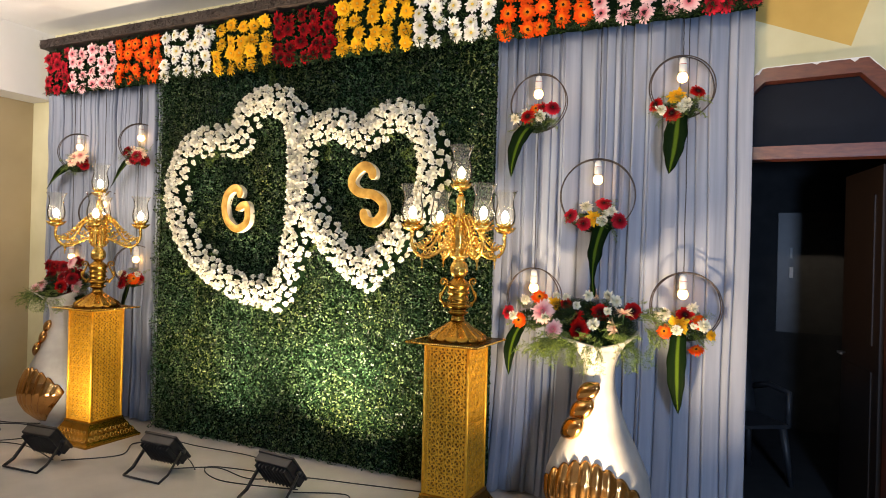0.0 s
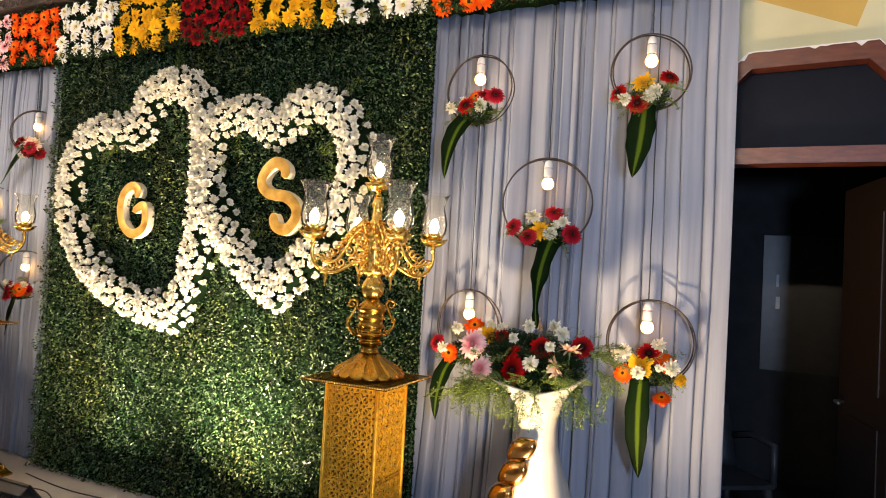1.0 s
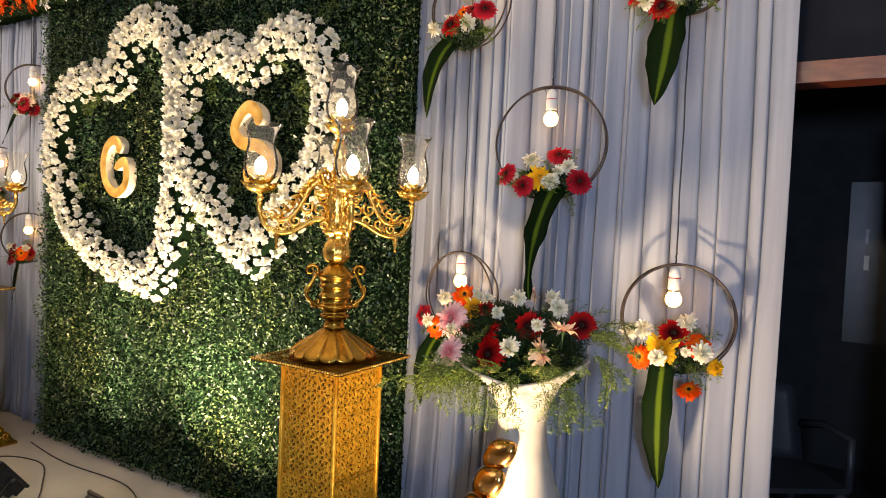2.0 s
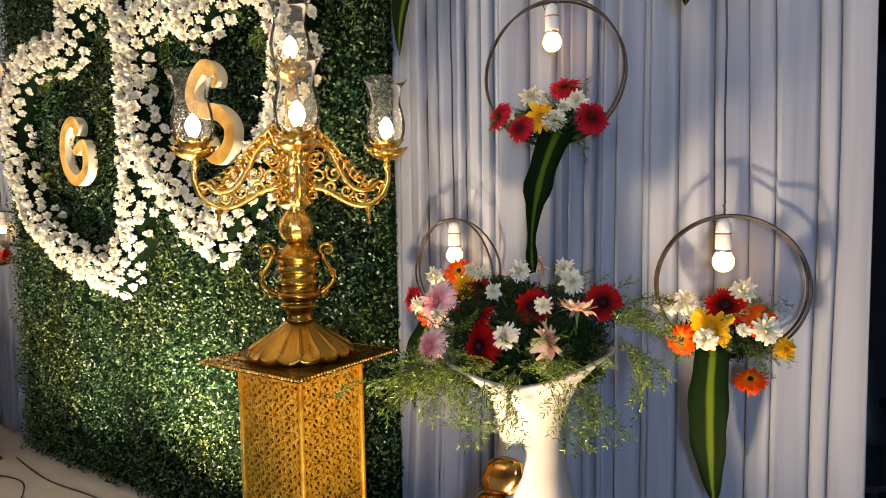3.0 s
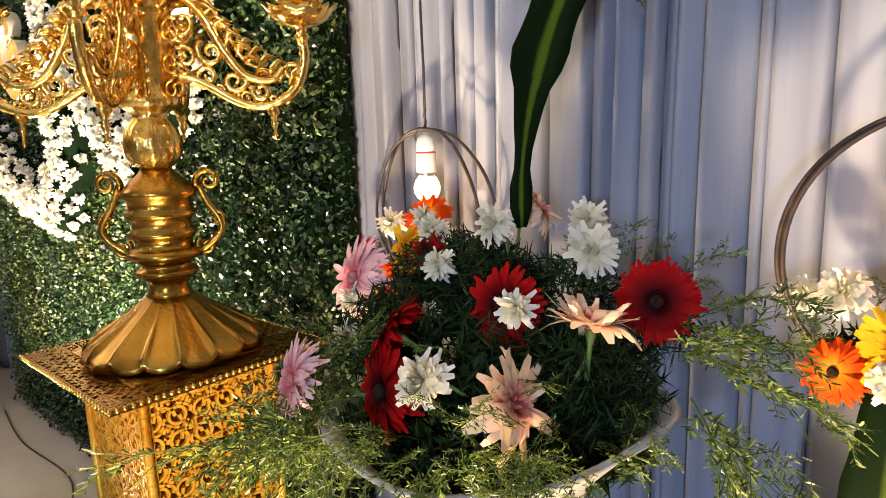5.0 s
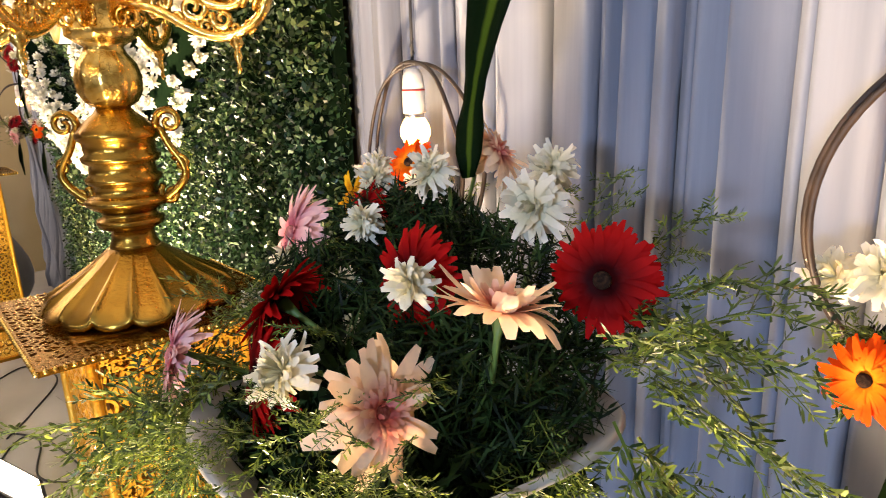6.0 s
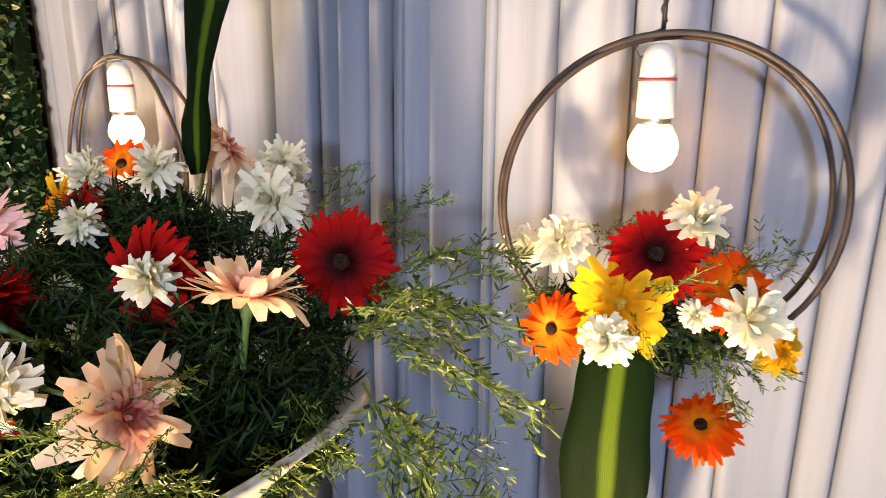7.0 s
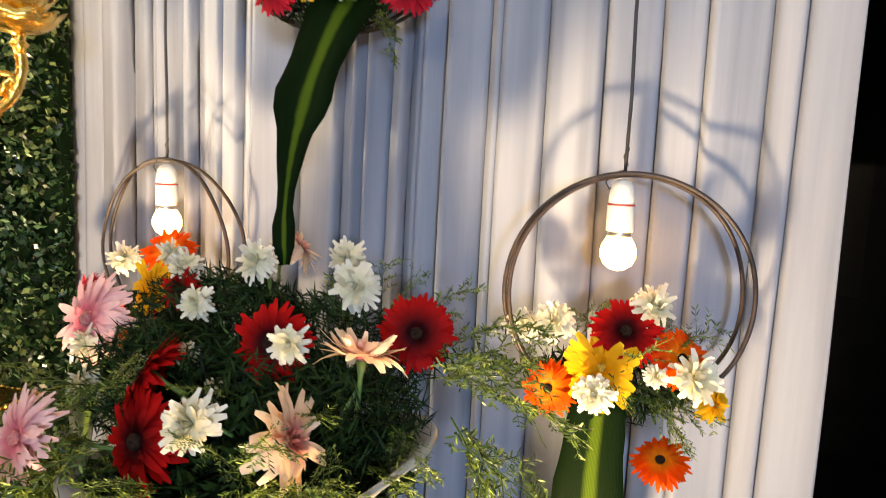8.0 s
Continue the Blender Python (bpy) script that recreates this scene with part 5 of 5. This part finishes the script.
for n, x0, x1, y0, y1, z0, z1, yaw0, yaw1, up, down, s0, s1 in (
        (8, 0.15, 0.21, 0.04, 0.14, 1.22, 1.28, -10, 40, -30, 5, 0.7, 1.05),
        (4, 0.19, 0.26, 0.0, 0.10, 1.17, 1.25, -15, 30, -10, 35, 0.7, 1.0),
        (3, 0.22, 0.29, 0.02, 0.12, 1.12, 1.22, -20, 40, 50, 80, 0.9, 1.25),
        (3, 0.12, 0.18, -0.04, 0.06, 1.14, 1.21, -30, 20, -10, 45, 0.45, 0.75),
        (34, -0.27, -0.13, -0.17, 0.0, 1.09, 1.17, 165, 255, 0, 50, 0.8, 1.25),
        (9, -0.12, 0.06, -0.17, -0.12, 1.10, 1.15, -125, -60, 45, 80, 0.8, 1.2),
        (7, 0.10, 0.19, -0.14, -0.06, 1.10, 1.16, -70, -15, 35, 75, 0.8, 1.15),
        (9, -0.12, 0.15, -0.12, -0.06, 1.12, 1.17, -125, -40, -20, 20, 0.4, 0.65),
        (12, 0.03, 0.16, -0.14, -0.06, 1.13, 1.18, -80, 0, -25, 25, 0.4, 0.65),
        (5, -0.12, 0.06, -0.17, -0.11, 1.13, 1.17, -120, -60, -25, 15, 0.4, 0.6),
        (8, -0.10, 0.17, 0.19, 0.25, 1.24, 1.29, 0, 180, -60, -15, 0.5, 0.8),
        (8, -0.26, -0.10, -0.06, 0.12, 1.15, 1.25, 140, 250, -35, 30, 0.5, 0.85),
        (10, -0.15, 0.14, -0.12, 0.02, 1.17, 1.23, -140, -20, -40, 10, 0.4, 0.6)):
    for k in range(n):
        SPRAYS.append((rnd.uniform(x0, x1), rnd.uniform(y0, y1), rnd.uniform(z0, z1), rnd.uniform(yaw0, yaw1), rnd.uniform(up, down), rnd.uniform(-40, 40), rnd.uniform(s0, s1)))
bouquet(pose(VX, VY, 0), "full bouquet of red, peach and white flowers with asparagus fern", BLOOMS, 300, SPRAYS)
FAR = [(("pink", "maroon", "white", "maroon", "pink", "maroon")[i % 6], rnd.uniform(-0.32, 0.3), rnd.uniform(-0.1, 0.12), 1.17 + rnd.uniform(-0.05, 0.24), rnd.uniform(0.9, 1.2), rnd.uniform(-0.4, 0.6), -1.0, rnd.uniform(0, 0.5)) for i in range(34)]
FAR.append(("red", 0.16, -0.12, 1.20, 1.15, 0.5, -1.0, 0.1))
bouquet(pose(UX, -0.38, 0), "full bouquet of pink, red and white flowers with fern", FAR, 320, SPRAYS[::2])

# ---- hanging hoops ----


def bulb_mesh():
    g = Geo()
    g.lathe([(0.001, -0.029), (0.012, -0.0265), (0.022, -0.019), (0.0275, -0.008), (0.0285, 0.002), (0.026, 0.012), (0.021, 0.021), (0.018, 0.026)], 20)
    return g.mesh("bulb", M_BULB)


def holder_mesh():
    g = Geo()
    g.lathe([(0.018, 0.024), (0.0185, 0.034), (0.0175, 0.035)], 18, 1)
    g.lathe([(0.0205, 0.034), (0.0215, 0.036), (0.0215, 0.074), (0.0205, 0.076)], 20, 0)
    g.lathe([(0.0212, 0.0745), (0.0216, 0.076), (0.0212, 0.0775)], 20, 2)
    g.lathe([(0.0205, 0.076), (0.020, 0.090), (0.018, 0.104), (0.012, 0.113), (0.004, 0.116)], 20, 0)
    return g.mesh("lamp_holder", [M_SOCKET, M_METAL, M_RED_BAND])


BULB, HOLDER = bulb_mesh(), holder_mesh()


def hoop(cx, y, cz, R, blooms, leaves, label, seed, turn=0.0, ferns=7, lean=0.0):
    """A double wicker hoop on a cord; blooms and leaves are given in hall coordinates."""
    rnd = random.Random(seed)
    ob = thing("hanging_flower_hoop", pose(cx, y, cz), label, "hanging lamp", "flower hoops")
    for k, (dy, tilt, s) in enumerate(((0.0, turn, 1.0), (0.030, turn + 11, 0.985))):
        g = Geo()
        g.tube([(R * s * math.sin(w), 0.003 * math.sin(5 * w + k), R * s * math.cos(w)) for w in [2 * math.pi * i / 64 for i in range(64)]], 0.0037, 6, closed=True)
        part("hoop", g, M_HOOP, ob, "", pose(lean, dy * 0.5, 0, 0, 0, tilt))
    g = Geo()
    top = 2.93 - cz
    n = 12
    g.tube([(0.0015 * math.sin(i * 2.1) + 0.002, 0.005, R + (top - R) * i / n) for i in range(n + 1)], 0.0029, 6)
    g.tube([(0.002 + 0.003 * math.cos(w), 0.005 + 0.003 * math.sin(w), R + 0.012 + 0.004 * w) for w in [i * 0.8 for i in range(10)]], 0.0018, 4)
    g.tube([(0.0, 0.004, R + 0.004), (-0.018, 0.0, R - 0.002), (-0.026, 0.0, R - 0.016), (-0.020, 0.0, R - 0.026), (-0.010, 0.002, R - 0.020)], 0.0016, 4)
    part("cord", g, M_CORD, ob)
    lamp = part("lamp_holder", HOLDER, None, ob, "white lamp holder with a red band", pose(0.0, 0.006, R - 0.126))
    part("bulb", BULB, None, lamp, "glowing warm round bulb")
    base = Vector((0, -0.03, -R * 0.72))
    part("foliage", clump_mesh(seed, 0.135 if R > 0.21 else 0.12 if R > 0.19 else 0.10, 0.06, 0.062, 1000, 0.016, 0.16), None, ob, "green filler leaves, darkened for the shade behind the blooms", pose(0, -0.025, -R * 0.72))
    for kind, x, yy, z, s in blooms:
        p = Vector((x - cx, yy - y, z - cz))
        d = (p - base) * 5 + Vector((0.1, -1.0, 0.25))
        if p.z < base.z - 0.06:
            d = Vector((-0.15, -0.55, 1.0))
        me = rnd.choice(CHRYS) if kind == "white" else rnd.choice(GERBERA[kind])
        part("chrysanthemum" if kind == "white" else "gerbera", me, None, ob, "" if kind == "white" else kind + " gerbera", facing(p, d, rnd.uniform(0, 6), 1.1 * s))
    for b, t, w, bow, tn, rl, *waisted in leaves:
        long_leaf(ob, Vector(b) - Vector((cx, y, cz)), Vector(t) - Vector((cx, y, cz)), w, bow, tn, rl, bool(waisted))
    for i in range(ferns):
        a = rnd.choice((rnd.uniform(-30, 30), rnd.uniform(150, 210), rnd.uniform(-120, -60)))
        part("fern_sprig", rnd.choice(FERN), None, ob, "", pose(base.x + 0.06 * math.cos(radians(a)), base.y - 0.01, base.z + rnd.uniform(-0.03, 0.04), rnd.uniform(-40, 40), rnd.uniform(-40, 50), a) @ Matrix.Diagonal((0.8, 0.8, 0.8, 1)))
    for i in range(6):
        part("fern_sprig", rnd.choice(FERN), None, ob, "", pose(base.x + rnd.uniform(-0.08, 0.10), 0.02, base.z + 0.06, rnd.uniform(-40, 40), rnd.uniform(-70, -35), rnd.choice((40, 140)) + rnd.uniform(-30, 30)) @ Matrix.Diagonal((0.55, 0.55, 0.55, 1)))
    return ob


hoop(1.058, 0.012, 1.293, 0.193,
     [("orange", 0.974, -0.080, 1.156, 0.84), ("orange", 1.143, -0.073, 1.068, 0.84), ("red", 1.080, -0.060, 1.252, 1.02), ("yellow", 1.050, -0.085, 1.199, 1.0), ("white", 1.044, -0.129, 1.172, 1.05), ("white", 1.117, -0.030, 1.287, 1.2), ("white", 1.180, -0.090, 1.200, 1.3), ("white", 0.919, -0.015, 1.232, 1.1), ("white", 0.972, -0.045, 1.252, 1.2), ("orange", 1.163, -0.035, 1.214, 0.92), ("white", 1.128, -0.075, 1.194, 0.62), ("yellow", 1.217, -0.010, 1.143, 0.55)],
     [((1.05, -0.05, 1.15), (1.055, -0.045, 0.695), 0.105, (-0.008, -0.02, 0), 0.1, 0.15)],
     "wicker hoop lamp with orange, red and yellow gerberas", 401, 8, 14, 0.018)
hoop(0.175, 0.03, 1.293, 0.185,
     [("orange", 0.235, -0.03, 1.305, 1.0), ("crimson", 0.03, -0.03, 1.20, 0.95), ("orange", 0.11, -0.05, 1.155, 0.95), ("white", 0.15, -0.05, 1.285, 1.1), ("white", 0.075, -0.05, 1.18, 1.0), ("white", 0.29, -0.05, 1.27, 1.0), ("crimson", 0.27, -0.07, 1.22, 1.0)],
     [((0.125, -0.03, 1.13), (0.058, -0.06, 0.81), 0.090, (-0.02, -0.02, 0.02), 0.1, 0.2)],
     "wicker hoop lamp with orange gerberas beside the vase", 402, -14, 12)
hoop(0.565, 0.0, 1.925, 0.22,
     [("crimson", 0.428, -0.090, 1.800, 0.92), ("white", 0.505, -0.015, 1.856, 1.3), ("crimson", 0.603, 0.015, 1.882, 0.95), ("white", 0.657, -0.025, 1.829, 1.1), ("yellow", 0.567, -0.088, 1.784, 0.85), ("white", 0.618, -0.098, 1.770, 1.15), ("crimson", 0.515, -0.120, 1.752, 0.85), ("crimson", 0.706, -0.030, 1.775, 1.02), ("white", 0.455, -0.080, 1.79, 0.8), ("white", 0.625, -0.05, 1.81, 0.8)],
     [((0.620, -0.05, 1.765), (0.612, -0.24, 1.335), 0.100, (-0.026, -0.02, 0.0), -0.10, -0.5, 1)],
     "large wicker hoop lamp with crimson gerberas and white flowers", 403, 4, 14)
hoop(0.19, -0.02, 2.502, 0.180,
     [("crimson", 0.304, -0.09, 2.452, 0.95), ("white", 0.227, -0.09, 2.405, 1.2), ("red", 0.148, -0.09, 2.408, 0.95), ("white", 0.068, -0.09, 2.398, 1.1), ("orange", 0.189, -0.06, 2.460, 0.8), ("white", 0.12, -0.05, 2.44, 0.9), ("crimson", 0.23, -0.05, 2.47, 0.8)],
     [((0.165, -0.06, 2.36), (0.050, -0.09, 2.035), 0.105, (-0.020, -0.02, 0.035), 0.1, 0.25)],
     "wicker hoop lamp with red gerberas and a drooping leaf", 404, -6, 11)
hoop(1.028, 0.0, 2.535, 0.178,
     [("red", 0.984, -0.07, 2.376, 1.0), ("white", 1.055, -0.06, 2.425, 1.35), ("red", 0.892, -0.05, 2.434, 0.9), ("white", 0.923, -0.06, 2.400, 1.1), ("yellow", 1.004, -0.05, 2.475, 0.95), ("red", 1.115, -0.02, 2.500, 0.9), ("white", 1.03, -0.07, 2.40, 1.1)],
     [((1.015, -0.05, 2.37), (0.975, -0.07, 2.035), 0.125, (0.01, -0.02, 0.0), 0.1, 0.1)],
     "wicker hoop lamp with red and yellow flowers and fern", 405, 10, 14)


def mixed(cx, cz, R, seed, tones):
    q = random.Random(seed)
    return [(tones[i % len(tones)], cx + q.uniform(-0.9, 0.9) * R * 0.7, 0.02 + q.uniform(-0.02, 0.03), cz - R * 0.72 + q.uniform(-0.05, 0.07), q.uniform(0.85, 1.1)) for i in range(12)]


hoop(-3.466, 0.085, 2.44, 0.175, mixed(-3.466, 2.44, 0.175, 1, ("maroon", "white", "maroon", "crimson", "peach")), [((-3.55, 0.06, 2.32), (-3.80, 0.05, 2.05), 0.08, (0.02, 0, 0.03), 0.2, 0.3)], "wicker hoop lamp with dark red flowers", 406, 42)
hoop(-4.284, 0.085, 2.395, 0.175, mixed(-4.22, 2.395, 0.12, 2, ("maroon", "white", "crimson", "peach")), [((-4.36, 0.06, 2.27), (-4.66, 0.03, 2.06), 0.10, (0.0, 0, 0.03), 0.2, 0.3)], "wicker hoop lamp with red flowers and pale fern", 407, 45, 14)
hoop(-3.93, 0.085, 1.83, 0.205, mixed(-3.93, 1.83, 0.205, 3, ("maroon", "white", "maroon")), [((-3.90, 0.05, 1.66), (-3.84, 0.04, 1.30), 0.09, (0, 0, 0), 0.2, 0.3)], "large wicker hoop lamp behind the candelabrum", 408, 36)
hoop(-3.49, 0.085, 1.365, 0.180, mixed(-3.49, 1.365, 0.18, 4, ("maroon", "white", "orange", "maroon")), [((-3.52, 0.05, 1.20), (-3.60, 0.04, 0.90), 0.09, (0, 0, 0), 0.2, 0.3)], "wicker hoop lamp with orange flowers", 409, 38)
hoop(-4.36, 0.085, 1.365, 0.180, mixed(-4.36, 1.365, 0.18, 5, ("pink", "white", "maroon")), [((-4.38, 0.05, 1.20), (-4.42, 0.04, 0.90), 0.09, (0, 0, 0), 0.2, 0.3)], "wicker hoop lamp above the far bouquet", 410, 40)

# ---- floor floods and cables ----


def flood_light(x, y, h, aim, label):
    """A black flood lamp on a U bracket, its lens turned up towards the backdrop."""
    yaw = 0.3 * (math.degrees(math.atan2(0.1 - y, aim[0] - x)) - 90)
    pitch = math.degrees(min(TILT, math.atan2(aim[1] - h, math.hypot(0.1 - y, aim[0] - x))))
    ob = thing("flood_light", pose(x, y, 0, 0, 0, yaw) @ Matrix.Diagonal((1.2, 1.2, 1.2, 1)), label, "flood light", "floor floods")
    h /= 1.2
    head = pose(0, 0, h, pitch)
    g = Geo()
    g.box((-0.115, -0.03, -0.085), (0.115, 0.028, 0.085))
    g.box((-0.122, 0.018, -0.092), (0.122, 0.034, 0.092))
    body = part("housing", g, M_BLACK, ob, "", head, smooth=False)
    mod = body.modifiers.new("edge", "BEVEL")
    mod.width, mod.segments = 0.005, 2
    for i in range(9):
        g = Geo()
        g.box((-0.10 + i * 0.025 - 0.0025, -0.052, -0.07), (-0.10 + i * 0.025 + 0.0025, -0.03, 0.07))
        part("fin", g, M_BLACK, body, smooth=False)
    g = Geo()
    g.box((-0.10, 0.0345, -0.07), (0.10, 0.036, 0.07))
    part("lens", g, M_LENS, body, "lit glass lens", smooth=False)
    g = Geo()
    pts = [(-0.135, 0.0, h + 0.005), (-0.135, -0.10, 0.035), (-0.135, -0.16, 0.008), (0.135, -0.16, 0.008), (0.135, -0.10, 0.035), (0.135, 0.0, h + 0.005)]
    g.tube(pts, 0.010, 6, flat=0.5)
    part("bracket", g, M_BLACK, ob)
    for sx in (-1, 1):
        g = Geo()
        g.tube([(sx * 0.118, 0, h), (sx * 0.150, 0, h)], 0.014, 8)
        part("pivot_bolt", g, M_BLACK, ob)
    return ob


for fx, fy, fz, ax, az, *_ in FLOODS:
    flood_light(fx, fy, fz, (ax, az), "black metal flood lamp on a floor bracket, lit")


def cable(points, label):
    g = Geo()
    k, fine = len(points), []
    for i in range(10 * (k - 1) + 1):
        u = i / 10
        j = min(int(u), k - 2)
        t = u - j
        p0, p1, p2, p3 = points[max(j - 1, 0)], points[j], points[j + 1], points[min(j + 2, k - 1)]
        x, y = [0.5 * (2 * p1[a] + (p2[a] - p0[a]) * t + (2 * p0[a] - 5 * p1[a] + 4 * p2[a] - p3[a]) * t * t + (3 * p1[a] - p0[a] - 3 * p2[a] + p3[a]) * t ** 3) for a in (0, 1)]
        fine.append((x, y, 0.005))
    g.tube(fine, 0.0042, 6)
    return solid("cable", g, M_CORD, label, "cable", "floor cables", smooth=True)


for pts in ([(-3.06, -0.9), (-3.6, -0.8), (-4.2, -0.95), (-4.8, -0.75), (-5.1, -0.6)], [(-2.2, -0.62), (-1.95, -0.45), (-1.6, -0.5), (-1.35, -0.32), (-0.9, -0.22), (-0.4, -0.12)], [(-3.02, -0.1), (-2.5, -0.16), (-1.9, -0.14), (-1.5, -0.3)], [(-1.2, -0.55), (-0.9, -0.42), (-0.75, -0.5), (-0.5, -0.33), (-0.1, -0.1)], [(-3.9, -0.3), (-4.4, -0.5), (-4.9, -0.35), (-5.1, -0.4)], [(-4.6, -0.95), (-4.2, -0.62), (-3.9, -0.85), (-3.7, -0.55), (-4.1, -0.45), (-4.5, -0.60), (-5.0, -0.45)], [(-3.0, -0.88), (-2.75, -0.60), (-2.9, -0.35), (-2.6, -0.25), (-2.25, -0.42), (-2.05, -0.55)], [(-1.3, -0.32), (-2.0, -0.45), (-1.75, -0.62), (-1.2, -0.50)]):
    cable(pts, "thin black power cable lying on the stage cloth")

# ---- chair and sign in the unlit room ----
# a pale chair, coloured nearly black to look unlit
chair = thing("plastic_chair", pose(1.36, 1.25, 0.006, 0, 0, 35), "pale plastic armchair in the unlit room, dimness put into its colour", "chair")
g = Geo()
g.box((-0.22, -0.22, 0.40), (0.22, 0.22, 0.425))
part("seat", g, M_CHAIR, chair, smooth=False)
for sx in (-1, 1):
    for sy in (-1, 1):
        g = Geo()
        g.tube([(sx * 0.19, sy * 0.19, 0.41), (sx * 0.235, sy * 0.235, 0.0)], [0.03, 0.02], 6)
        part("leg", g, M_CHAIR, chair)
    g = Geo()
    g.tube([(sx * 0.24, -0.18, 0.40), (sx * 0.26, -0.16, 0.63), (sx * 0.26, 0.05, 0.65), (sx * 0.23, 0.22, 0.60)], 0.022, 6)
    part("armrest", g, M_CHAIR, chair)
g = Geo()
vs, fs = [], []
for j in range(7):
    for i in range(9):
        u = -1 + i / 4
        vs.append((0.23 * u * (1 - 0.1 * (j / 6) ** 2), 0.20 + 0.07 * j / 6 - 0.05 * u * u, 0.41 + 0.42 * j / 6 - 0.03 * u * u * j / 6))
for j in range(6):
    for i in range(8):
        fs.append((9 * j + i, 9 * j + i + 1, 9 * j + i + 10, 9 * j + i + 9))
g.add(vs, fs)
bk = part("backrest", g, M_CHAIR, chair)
mod = bk.modifiers.new("shell", "SOLIDIFY")
mod.thickness = 0.012
sign = thing("wall_board", pose(1.62, 2.88, 0), "dark board with a few pale marks on the dim wall", "board")
g = Geo()
g.box((0.0, 0.0, 0.9), (0.6, 0.02, 2.0))
part("board", g, M_BLACK, sign, smooth=False)
g = Geo()
g.box((0.10, -0.003, 1.40), (0.13, 0.0, 1.50))
g.box((0.10, -0.003, 1.58), (0.12, 0.0, 1.68))
part("marks", g, M_BAR, sign, smooth=False)
